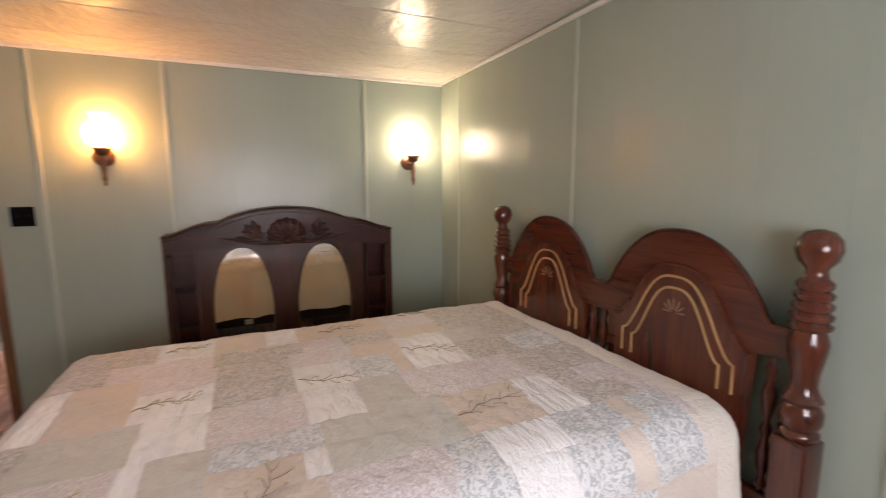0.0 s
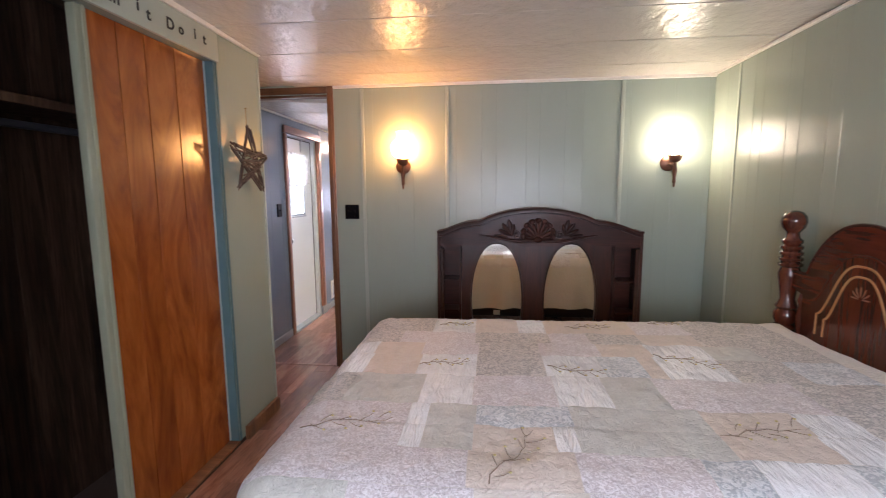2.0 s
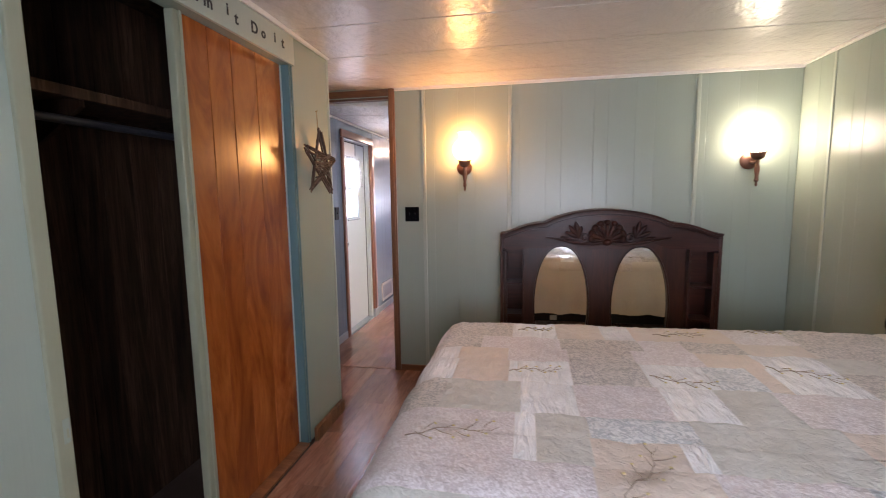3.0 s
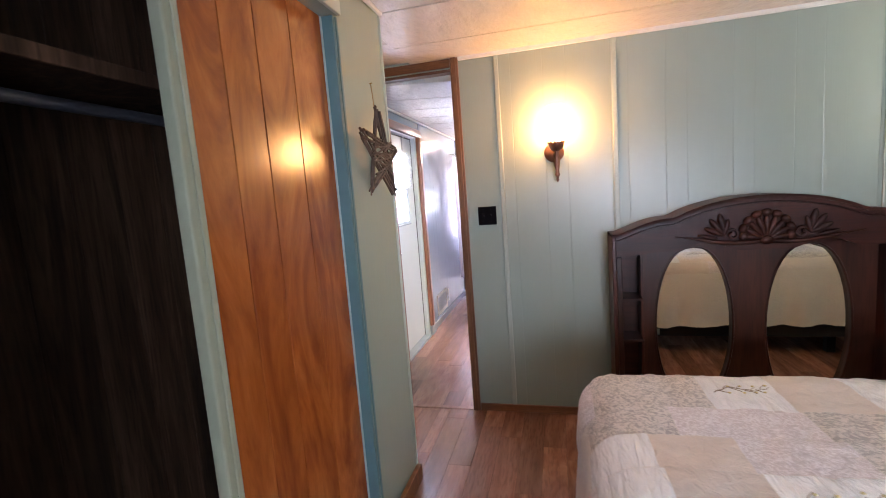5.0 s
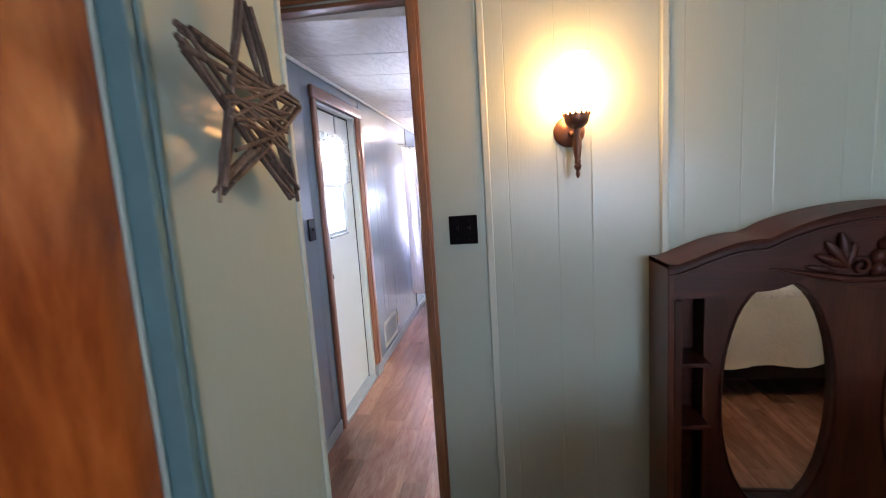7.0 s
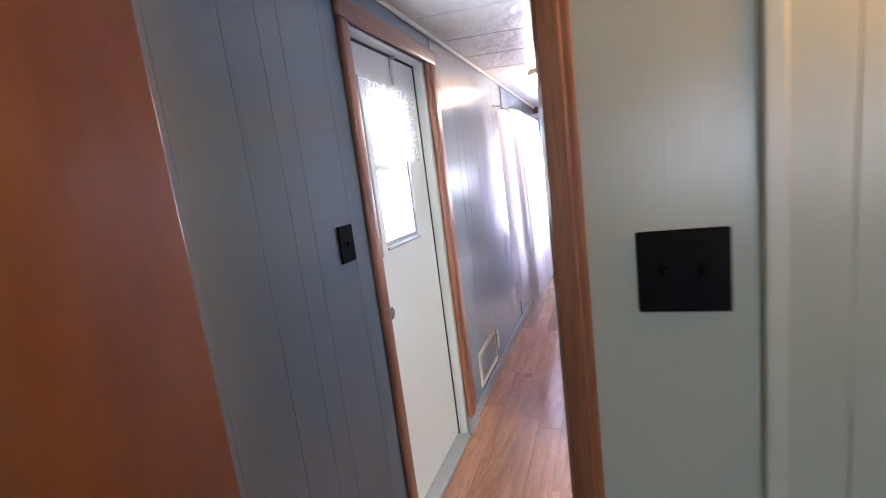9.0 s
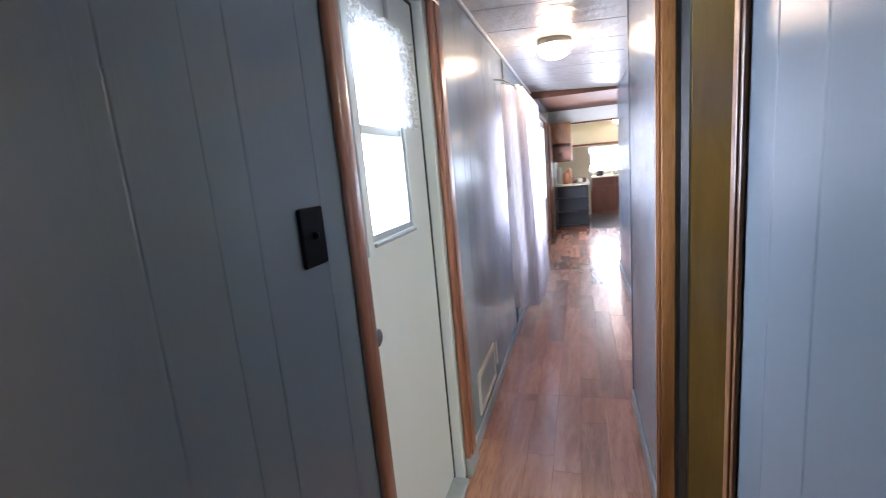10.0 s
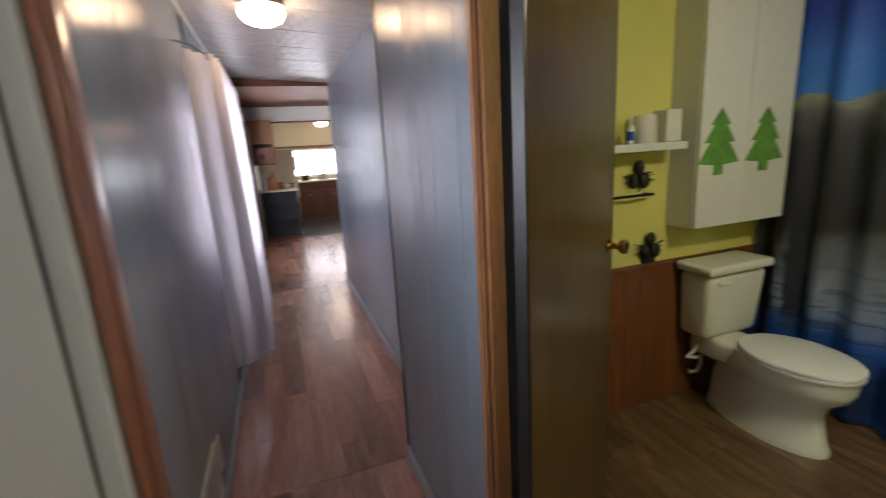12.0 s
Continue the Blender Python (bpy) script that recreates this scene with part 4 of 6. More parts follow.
for cy in (1.892, 1.108):
    shape = lancet(cy, 0.29, 0.95, 1.203)
    part("raised_panel", cutout(bmesh.new(), [(cy - 0.29, 0.5)] + shape + [(cy + 0.29, 0.5)], [], lambda u, v: (1.519, u, v), (0.018, 0, 0)), MAT["cherryz"], ph)
    part("panel_edge", tube(bmesh.new(), [(1.522, u, v) for u, v in shape], 0.008, 6), MAT["cherry"], ph, "", 60)
    for half, base, tz in ((0.242, 0.90, 1.16), (0.192, 0.885, 1.116)):
        ln = lancet(cy, half, base, tz)
        part("inlay_line", tube(bmesh.new(), [(1.5188, cy - half, 0.80)] + [(1.5188, u, v) for u, v in ln] + [(1.5188, cy + half, 0.80)], 0.0055, 5), MAT["inlay"], ph, "tan inlay line")
    fan = bmesh.new()
    for k in range(7):
        a = math.pi * (0.02 + 0.96 * k / 6)
        tube(fan, [(1.518, cy + 0.05 * math.cos(a) * q + 0.006 * math.sin(q * 3) * math.sin(a * 2), 1.022 + 0.055 * math.sin(a) * q) for q in (0.2, 0.5, 0.8, 1.0)], [0.0015, 0.003, 0.0035, 0.0015], 5)
    part("shell_ornament", fan, MAT["fan"], ph, "small fan-shaped inlay", 60)
SPIN = [(0.006, 0.0), (0.012, 0.03), (0.007, 0.06), (0.014, 0.09), (0.016, 0.14), (0.008, 0.19), (0.013, 0.22), (0.007, 0.25), (0.014, 0.30), (0.016, 0.34), (0.007, 0.39), (0.012, 0.42), (0.006, 0.46)]
for y in (1.495, 1.565, 0.765, 2.295):
    part("spindle", lathe(bmesh.new(), [(r * 1.45, h) for r, h in SPIN], (1.552, y, 0.5), None, 12), MAT["cherryz"], ph, "", 45)
part("lower_rail", solid(1.536, 1.566, 0.71, 2.355, 0.42, 0.502, 0.005), MAT["cherry"], ph)
ph.location = (1.55, 1.566, 0)
ph.scale = (1, 0.972, 0.992)

# ---- bed with its patchwork quilt ----
bed = thing("bed", (0.42, 1.6, 0), "low black bed frame carrying a thick mattress", "bed")
part("frame", solid(-0.55, 1.455, 0.90, 2.30, 0.15, 0.36, 0.01), MAT["black"], bed)
part("mattress", solid(-0.57, 1.445, 0.88, 2.31, 0.361, 0.765, 0.06, 4), FABRIC["cream"], bed, "", 50)
for x in (-0.5, 1.35):
    for y in (1.0, 2.2):
        part("leg", solid(x - 0.03, x + 0.03, y - 0.03, y + 0.03, 0, 0.15, 0.004), MAT["black"], bed)
part("frame_tag", solid(0.02, 0.09, 2.3, 2.304, 0.165, 0.215, 0.001, 1), MAT["whiteplastic"], bed, "small white tag on the frame")

QX0, QX1, QY0, QY1, QR, QTOP = -0.53, 1.37, 0.95, 2.215, 0.12, 0.794


def drape(u, v, lift=0.0):
    """Place on the quilt for cloth coordinates u, v: flat on the mattress, bent over its edges, hanging with soft folds."""
    cx, cy = min(max(u, QX0), QX1), min(max(v, QY0), QY1)
    dx, dy = u - cx, v - cy
    d = math.hypot(dx, dy)
    soft = 0.012 * max(0.0, u + 0.2) + 0.006 * noise.noise(Vector((u * 3.1, v * 3.1, 0.3))) + 0.0058 * noise.noise(Vector((u * 12, v * 8, 1.7))) + 0.0044 * noise.noise(Vector((u * 34, v * 20, 4.0))) + 0.0014 * noise.noise(Vector((u * 80, v * 60, 9.0)))
    if d < 1e-6:
        sag = 0.012 * (1 - ((u - 0.41) / 1.05) ** 2) * (1 - ((v - 1.6) / 0.75) ** 2)
        return Vector((u, v, QTOP + soft + sag + lift))
    nx, ny = dx / d, dy / d
    d = min(d, 0.62)
    bend = min(d / QR, math.pi / 2)
    out = QR * math.sin(bend)
    drop = QR * (1 - math.cos(bend)) + max(0.0, d - QR * math.pi / 2)
    fold = max(0.0, d - 0.08) * 0.10 * math.sin((cx * (1 if abs(ny) > 0.5 else 0) + cy * (1 if abs(nx) > 0.5 else 0)) * 19 + 2.2 * noise.noise(Vector((cx * 2, cy * 2, 5))))
    out += 0.02 * min(1, d / 0.4) + fold * 0.55 + lift * math.sin(bend)
    return Vector((cx + nx * out, cy + ny * out, QTOP + soft - drop + lift * math.cos(bend)))


def sheet(bm, u0, u1, v0, v1, step, lift, edge=0.0):
    nu, nv = max(2, math.ceil((u1 - u0) / step)), max(2, math.ceil((v1 - v0) / step))
    rows = []
    for i in range(nu + 1):
        rows.append([])
        for j in range(nv + 1):
            rim_ = i in (0, nu) or j in (0, nv)
            rows[-1].append(bm.verts.new(drape(u0 + (u1 - u0) * i / nu, v0 + (v1 - v0) * j / nv, edge if rim_ else lift)))
    for i in range(nu):
        for j in range(nv):
            bm.faces.new((rows[i][j], rows[i + 1][j], rows[i + 1][j + 1], rows[i][j + 1]))
    return bm


qt = thing("quilt", (0.42, 1.6, 0.77), "pastel patchwork quilt with embroidered twigs, spread over the bed", "quilt")
part("backing", sheet(bmesh.new(), QX0 - 0.62, QX1 + 0.62, QY0 - 0.62, QY1 + 0.62, 0.0275, -0.005), FABRIC["border"], qt, "ivory border and hanging sides", 60)
# rows of patches from the far edge to the near one: row limits, then where each patch ends and its cloth
PATCHES = (
    (2.30, 2.40, -0.80, ((-0.5, "tan"), (-0.2, "pink"), (0.1, "cream"), (0.45, "tan"), (0.8, "pink"), (1.3, "cream"))),
    (2.00, 2.30, -0.78, ((-0.62, "pink"), (-0.29, "leaf"), (-0.085, "white"), (0.12, "tan"), (0.25, "white"), (0.655, "peach"), (0.90, "pink"), (1.30, "leaf"))),
    (1.85, 2.00, -0.78, ((-0.66, "cream"), (-0.42, "leaf"), (-0.08, "pink"), (0.25, "leaf"), (0.42, "pink"), (0.64, "leaf"), (0.88, "tan"), (1.30, "leaf"))),
    (1.70, 1.85, -0.78, ((-0.67, "cream"), (-0.50, "white"), (-0.30, "peach"), (-0.06, "pink"), (0.19, "leaf"), (0.43, "pink"), (0.625, "peach"), (0.855, "white"), (1.05, "sage"), (1.30, "leaf"))),
    (1.50, 1.70, -0.78, ((-0.65, "pink"), (-0.49, "white"), (-0.29, "peach"), (-0.065, "white"), (0.19, "leaf"), (0.40, "white"), (0.55, "damask"), (0.615, "peach"), (0.85, "white"), (1.08, "leaf"), (1.30, "damask"))),
    (1.275, 1.50, -0.78, ((-0.66, "pink"), (-0.50, "leaf"), (-0.245, "sage"), (-0.07, "white"), (0.20, "pink"), (0.37, "white"), (0.54, "sage"), (0.99, "pink"), (1.30, "leaf"))),
    (1.15, 1.275, -0.78, ((-0.26, "pink"), (-0.20, "white"), (-0.055, "sage"), (0.225, "damask"), (0.60, "sage"), (0.855, "peach"), (1.01, "white"), (1.12, "leaf"), (1.30, "pink"))),
    (1.03, 1.15, -0.78, ((-0.26, "pink"), (-0.20, "white"), (-0.06, "sage"), (0.16, "peach"), (0.22, "white"), (0.60, "sage"), (0.85, "peach"), (1.01, "white"), (1.22, "leaf"), (1.30, "pink"))),
    (0.90, 1.03, -0.78, ((-0.40, "pink"), (-0.07, "pink"), (0.20, "peach"), (0.50, "pink"), (0.62, "damask"), (0.84, "white"), (1.05, "damask"), (1.12, "tan"), (1.26, "damask"), (1.30, "pink"))),
    (0.74, 0.90, -0.78, ((-0.35, "sage"), (-0.05, "pink"), (0.21, "tan"), (0.48, "pink"), (0.63, "damask"), (0.80, "white"), (0.98, "damask"), (1.06, "tan"), (1.26, "damask"), (1.30, "cream"))),
    (0.60, 0.74, -0.78, ((-0.20, "cream"), (0.20, "mint"), (0.50, "leaf"), (0.75, "mint"), (1.05, "damask"), (1.30, "tan"))),
)
for v0, v1, u, row in PATCHES:
    for u1, kind in row:
        part("patch", sheet(bmesh.new(), u + 0.0005, u1 - 0.0005, v0 + 0.0005, v1 - 0.0005, 0.0135, 0.0046, 0.0032), FABRIC[kind], qt, "", 70)
        u = u1
part("side_strip", sheet(bmesh.new(), 1.302, 1.40, 0.60, 2.38, 0.03, 0.004, 0.001), FABRIC["border"], qt, "plain ivory strip at the head end", 60)
# embroidered twigs
for cu_, cv_, ang, size in ((-0.18, 2.13, 10, 0.13), (-0.19, 1.61, 5, 0.15), (0.46, 2.12, 8, 0.17), (0.735, 1.67, -25, 0.18), (0.30, 1.55, -15, 0.16), (0.73, 1.17, 12, 0.2), (-0.43, 1.14, 15, 0.2), (0.05, 1.02, 60, 0.19), (0.85, 2.2, 0, 0.13), (0.2, 0.75, 40, 0.15)):
    a0, size = radians(ang), size * 0.66
    vine = bmesh.new()

    def at(s, t):
        return drape(cu_ + s * math.cos(a0) - t * math.sin(a0), cv_ + s * math.sin(a0) + t * math.cos(a0), 0.0066)

    tube(vine, [at(size * (-1 + 2 * i / 12), 0.012 * math.sin(i * 0.7 + cu_ * 5) + 0.004 * math.sin(i * 2.1)) for i in range(13)], [0.0015 - 0.00007 * i for i in range(13)], 5)
    for j in range(8):
        s0 = size * (-0.8 + 0.21 * j)
        side = 1 if j % 2 else -1
        ln = size * rng.uniform(0.28, 0.5)
        tube(vine, [at(s0 + ln * 0.7 * q / 4, 0.01 * math.sin(j) + side * ln * 0.7 * (q / 4) ** 0.8) for q in range(5)], 0.0011, 4)
        part("embroidered_bud", blob(bmesh.new(), at(s0 + ln * 0.72, side * ln * 0.72), 0.005, 0.004, 0.0025, None, 6, 4), MAT["bud"], qt)
    part("embroidered_twig", vine, MAT["vine"], qt, "brown embroidered twig")

# ---- twig star on the closet wall ----
st = thing("twig_star", (XC + 0.03, 2.49, 1.67), "rustic five-pointed star woven from grey twigs, hung by a string", "wall decoration")
tips = [(2.485, 1.858), (2.675, 1.696), (2.618, 1.49), (2.358, 1.508), (2.308, 1.733)]
rs = random.Random(11)
for i in range(5):
    a, c2 = Vector((XC + 0.03, *tips[i])), Vector((XC + 0.03, *tips[(i + 2) % 5]))
    for k in range(5):
        off = Vector((0.004 + 0.007 * (k % 3), rs.uniform(-0.016, 0.016), rs.uniform(-0.016, 0.016)))
        p0, p1 = a.lerp(c2, rs.uniform(-0.02, 0.05)) + off, a.lerp(c2, rs.uniform(0.93, 1.03)) + off * 0.7
        pts = [p0.lerp(p1, q / 5) + Vector((rs.uniform(-0.002, 0.002), rs.uniform(-0.005, 0.005), rs.uniform(-0.005, 0.005))) for q in range(6)]
        r = rs.uniform(0.0035, 0.0064)
        part("twig", tube(bmesh.new(), pts, [r, r * 1.05, r, r * 0.95, r * 0.9, r * 0.75], 6), MAT["twig"], st, "", 60)
for k in range(13):
    ang = rs.uniform(-0.45, 0.45)
    ln = rs.uniform(0.07, 0.12)
    z0 = 1.645 + 0.0075 * (k - 6)
    part("twig", tube(bmesh.new(), [(XC + 0.048, 2.495 - ln, z0 - ln * ang), (XC + 0.054, 2.495, z0), (XC + 0.048, 2.495 + ln, z0 + ln * ang)], 0.004, 6), MAT["twig"], st, "", 60)
part("string", tube(bmesh.new(), [(XC + 0.006, 2.528, 1.965), (XC + 0.018, 2.508, 1.91), (XC + 0.03, 2.485, 1.85)], 0.0016, 5), MAT["string"], st, "tan hanging string")
part("nail", tube(bmesh.new(), [(XC, 2.527, 1.966), (XC + 0.014, 2.527, 1.969)], 0.0022, 6), MAT["brass"], st, "small brass nail")

# ---- south window, behind the start ----
wd = thing("window_1", (0.30, YS - 0.05, 0.95), "white framed bedroom window", "window", "", "structure")
for b6 in ((-0.35, 0.95, YS - 0.08, YS + 0.01, 0.95, 1.0), (-0.35, 0.95, YS - 0.08, YS + 0.01, 1.85, 1.9), (-0.35, -0.30, YS - 0.08, YS + 0.01, 1.001, 1.849), (0.90, 0.95, YS - 0.08, YS + 0.01, 1.001, 1.849), (0.28, 0.32, YS - 0.06, YS - 0.01, 1.001, 1.849)):
    part("window_frame", solid(*b6, 0.004), MAT["white"], wd)
for x0, x1 in ((-0.299, 0.279), (0.321, 0.899)):
    pane = part("pane", solid(x0, x1, YS - 0.045, YS - 0.041, 1.001, 1.849), MAT["glass"], wd)
    pane.visible_shadow = False

# ---- hallway: entry door ----
ed = thing("door_2", (XW, 4.64, 0), "white exterior door with a lace-hung window, closed", "door", "", "structure")
XD = XW - 0.028       # the entry door leaf stands back from the wall
GY0, GY1, GZ0, GZ1 = 4.447, 4.767, 1.232, 1.835
leaf = cutout(bmesh.new(), [(4.303, 0.03), (5.000, 0.03), (5.000, 2.03), (4.303, 2.03)], [[(GY0 - 0.02, GZ0 - 0.02), (GY1 + 0.02, GZ0 - 0.02), (GY1 + 0.02, GZ1 + 0.02), (GY0 - 0.02, GZ1 + 0.02)]], lambda u, v: (XD - 0.022, u, v), (-0.04, 0, 0))
lf = part("door_leaf", leaf, MAT["white"], ed)
fr = cutout(bmesh.new(), [(4.402, 1.186), (4.812, 1.186), (4.812, 1.905), (4.402, 1.905)], [[(GY0 - 0.012, GZ0 - 0.012), (GY1 + 0.012, GZ0 - 0.012), (GY1 + 0.012, GZ1 + 0.012), (GY0 - 0.012, GZ1 + 0.012)]], lambda u, v: (XD - 0.007, u, v), (-0.0145, 0, 0))
part("window_surround", fr, MAT["white"], lf, "white raised window surround")
# thin grey strip draws the shadow line along the surround's near edge
part("surround_gasket", solid(XD - 0.0215, XD - 0.010, 4.399, 4.4015, 1.186, 1.905), MAT["bluebase"], lf, "thin grey strip painted as the surround's edge shadow")
al = cutout(bmesh.new(), [(GY0 - 0.0115, GZ0 - 0.0115), (GY1 + 0.0115, GZ0 - 0.0115), (GY1 + 0.0115, GZ1 + 0.0115), (GY0 - 0.0115, GZ1 + 0.0115)], [[(GY0 + 0.008, GZ0 + 0.008), (GY1 - 0.008, GZ0 + 0.008), (GY1 - 0.008, GZ1 - 0.008), (GY0 + 0.008, GZ1 - 0.008)]], lambda u, v: (XD - 0.014, u, v), (-0.03, 0, 0))
part("window_frame", al, MAT["alu"], lf, "grey aluminium window frame")
part("window_rail", solid(XD - 0.018, XD + 0.003, GY0 - 0.008, GY1 + 0.01, GZ0 - 0.026, GZ0 - 0.014, 0.003), MAT["bluebase"], lf)
part("meeting_rail", solid(XD - 0.036, XD - 0.020, GY0 + 0.0085, GY1 - 0.0085, 1.535, 1.562, 0.003), MAT["white"], lf, "white crossbar of the window")
gl = part("pane", solid(XD - 0.034, XD - 0.031, GY0 + 0.0085, GY1 - 0.0085, GZ0 + 0.0085, GZ1 - 0.0085), MAT["glass"], lf)
gl.visible_shadow = False
part("door_gap", solid(XD - 0.05, XD - 0.018, 5.001, 5.011, 0.02, 2.04), MAT["black"], ed, "dark weather seal")
part("top_gap", solid(XD - 0.05, XD - 0.018, 4.303, 5.001, 2.031, 2.041), MAT["black"], ed, "dark weather seal")
part("side_jamb", solid(XW - 0.09, XW - 0.004, 5.012, 5.064, 0.0, 2.058, 0.004), MAT["white"], ed)
part("side_jamb", solid(XW - 0.09, XW - 0.004, 4.286, 4.302, 0.0, 2.058, 0.004), MAT["white"], ed)
part("head_jamb", solid(XW - 0.09, XW - 0.004, 4.3025, 5.0115, 2.042, 2.058, 0.004), MAT["white"], ed)
part("sill", solid(XW - 0.09, XW + 0.02, 4.3025, 5.0115, -0.002, 0.022, 0.006), MAT["alu"], ed)
kn = lathe(bmesh.new(), [(0.028, 0.0), (0.029, 0.006), (0.013, 0.012), (0.012, 0.022), (0.022, 0.026), (0.026, 0.033), (0.025, 0.042), (0.016, 0.046)], (XD - 0.022, 4.345, 0.967), pose(0, 0, 0, 0, 90, 0), 20)
part("knob", kn, MAT["chrome"], lf, "brushed metal door knob", 50)
ec = thing("entry_casing", (XW, 4.7, 0), "rounded red-brown wooden casing around the entry door", "door casing", "", "structure")
part("side_casing", solid(XW - 0.001, XW + 0.026, 4.224, 4.280, 0, 2.055, 0.011, 3), MAT["entrytrim"], ec, "", 50)
part("side_casing", solid(XW - 0.001, XW + 0.026, 5.035, 5.165, 0.1, 2.055, 0.011, 3), MAT["entrytrim"], ec, "", 50)
part("casing_bead", solid(XW + 0.024, XW + 0.032, 5.065, 5.135, 0.1, 2.055, 0.004, 2), MAT["entrytrim"], ec, "", 50)
part("head_casing", solid(XW - 0.001, XW + 0.026, 4.224, 5.165, 2.056, 2.132, 0.011, 3), MAT["entrytrimy"], ec, "", 50)
part("plinth_block", solid(XW - 0.001, XW + 0.028, 5.036, 5.185, 0, 0.0995, 0.005), MAT["bluebase"], ec, "grey painted foot block")

hk = thing("over_door_hook", (XW, 4.68, 1.95), "white metal hook hung over the door top", "hook")
hb_ = bmesh.new()
box(hb_, XD - 0.0215, XD - 0.0165, 4.730, 4.760, 1.87, 2.03, 0.002, 1)
box(hb_, XD - 0.021, XD + 0.004, 4.732, 4.758, 2.025, 2.034, 0.002, 1)
tube(hb_, [(XD - 0.017, 4.745, 1.85), (XD + 0.01, 4.745, 1.84), (XD + 0.022, 4.745, 1.86), (XD + 0.02, 4.745, 1.88)], 0.005, 8)
part("strap", hb_, MAT["alu"], hk, "", 60)

# lace valance on the door window: two swags with a scalloped hem
lv = thing("lace_curtain", (XW, 4.6, 1.7), "white scalloped lace valance over the door window", "curtain")
lc = bmesh.new()
NU, NV = 60, 20
rows = []
for i in range(NU + 1):
    s = i / NU
    y = 4.41 + s * 0.455
    hem = 1.555 + 0.15 / (1 + math.exp((s - 0.28) * 14)) + 0.012 * abs(math.sin(s * 21))
    rows.append([lc.verts.new((XD + 0.012 + 0.010 * math.sin(s * 40) * (1 - j / NV * 0.4), y, 1.885 - 0.03 * s ** 3 - (1.885 - 0.03 * s ** 3 - hem) * j / NV)) for j in range(NV + 1)])
for i in range(NU):
    for j in range(NV):
        lc.faces.new((rows[i][j], rows[i + 1][j], rows[i + 1][j + 1], rows[i][j + 1]))
part("lace", lc, MAT["lace"], lv, "", 80)
part("rod", tube(bmesh.new(), [(XD - 0.006, 4.398, 1.884), (XD + 0.006, 4.41, 1.886), (XD + 0.006, 4.82, 1.875), (XD - 0.006, 4.832, 1.873)], 0.004, 6), MAT["white"], lv, "thin white rod")

hs = thing("door_switch", (XW, 4.086, 1.30), "narrow dark single light switch beside the entry door", "light switch")
part("plate", solid(XW + 0.0005, XW + 0.010, 4.034, 4.120, 1.238, 1.362, 0.004), MAT["switch"], hs)
part("dial", lathe(bmesh.new(), [(0.009, 0), (0.008, 0.005), (0.004, 0.009)], (XW + 0.010, 4.078, 1.302), pose(0, 0, 0, 0, 90, 0), 16), MAT["switch"], hs, "", 50)

vt = thing("wall_vent", (XW, 5.61, 0.22), "white louvred air vent low on the hallway wall", "vent")
part("frame", cutout(bmesh.new(), [(5.378, 0.112), (5.822, 0.112), (5.822, 0.342), (5.378, 0.342)], [[(5.408, 0.142), (5.792, 0.142), (5.792, 0.312), (5.408, 0.312)]], lambda u, v: (XW + 0.0005, u, v), (0.009, 0, 0)), MAT["cove"], vt)
part("backing", solid(XW + 0.0004, XW + 0.002, 5.409, 5.791, 0.143, 0.311), MAT["bluebase"], vt)
for i in range(9):
    z = 0.151 + i * 0.0185
    part("slat", cutout(bmesh.new(), [(0, 0), (0.007, 0.006), (0.007, 0.009), (0, 0.003)], [], lambda u, v: (XW + 0.0022 + u, 5.409, z + v), (0, 0.382, 0)), MAT["cove"], vt)
ot = thing("wall_outlet", (XW, 5.897, 0.24), "white wall outlet plate beside the vent", "outlet")
part("plate", solid(XW + 0.0005, XW + 0.007, 5.872, 5.922, 0.165, 0.312, 0.003), MAT["cove"], ot)
for zz in (0.205, 0.265):
    part("socket", solid(XW + 0.0071, XW + 0.009, 5.884, 5.910, zz - 0.014, zz + 0.014, 0.002, 1), MAT["whiteplastic"], ot)

# hallway window and its sheer curtain
hw = thing("window_2", (XW - 0.05, 7.47, 0.85), "hallway window behind the sheer curtain", "window", "", "structure")
for b6 in ((XW - 0.08, XW + 0.008, 6.85, 8.1, 0.85, 0.89), (XW - 0.08, XW + 0.008, 6.85, 8.1, 1.76, 1.8), (XW - 0.08, XW + 0.008, 6.85, 6.89, 0.891, 1.759), (XW - 0.08, XW + 0.008, 8.06, 8.1, 0.891, 1.759), (XW - 0.06, XW - 0.02, 7.45, 7.49, 0.891, 1.759)):
    part("window_frame", solid(*b6, 0.004), MAT["white"], hw)
pane = part("pane", solid(XW - 0.045, XW - 0.042, 6.891, 8.059, 0.891, 1.759), MAT["glass"], hw)
pane.visible_shadow = False
hc = thing("sheer_curtain", (XW + 0.09, 7.3, 0.2), "long white sheer curtain hanging from a ceiling-high rod", "curtain")
cu = bmesh.new()
rows = []
for i in range(151):
    s = i / 150
    y = 6.52 + 1.60 * s
    ph_ = s * 2 * math.pi * 15 + 1.5 * noise.noise(Vector((s * 5, 0, 0)))
    rows.append([cu.verts.new((XW + 0.012 + (0.123 + 0.045 * j / 16 * (1 - 0.5 * s)) * min(1.0, 0.2 + s * 9) + (0.036 + 0.014 * j / 16) * min(1.0, s * 12) * math.sin(ph_ + 0.25 * noise.noise(Vector((s * 9, j * 0.2, 3)))), y, 1.955 - (1.955 - 0.22 - 0.10 * (1 - min(1, s * 2.2)) - 0.012 * math.sin(ph_)) * j / 16)) for j in range(17)])
for i in range(150):
    for j in range(16):
        cu.faces.new((rows[i][j], rows[i + 1][j], rows[i + 1][j + 1], rows[i][j + 1]))
part("cloth", cu, MAT["sheer"], hc, "", 80)
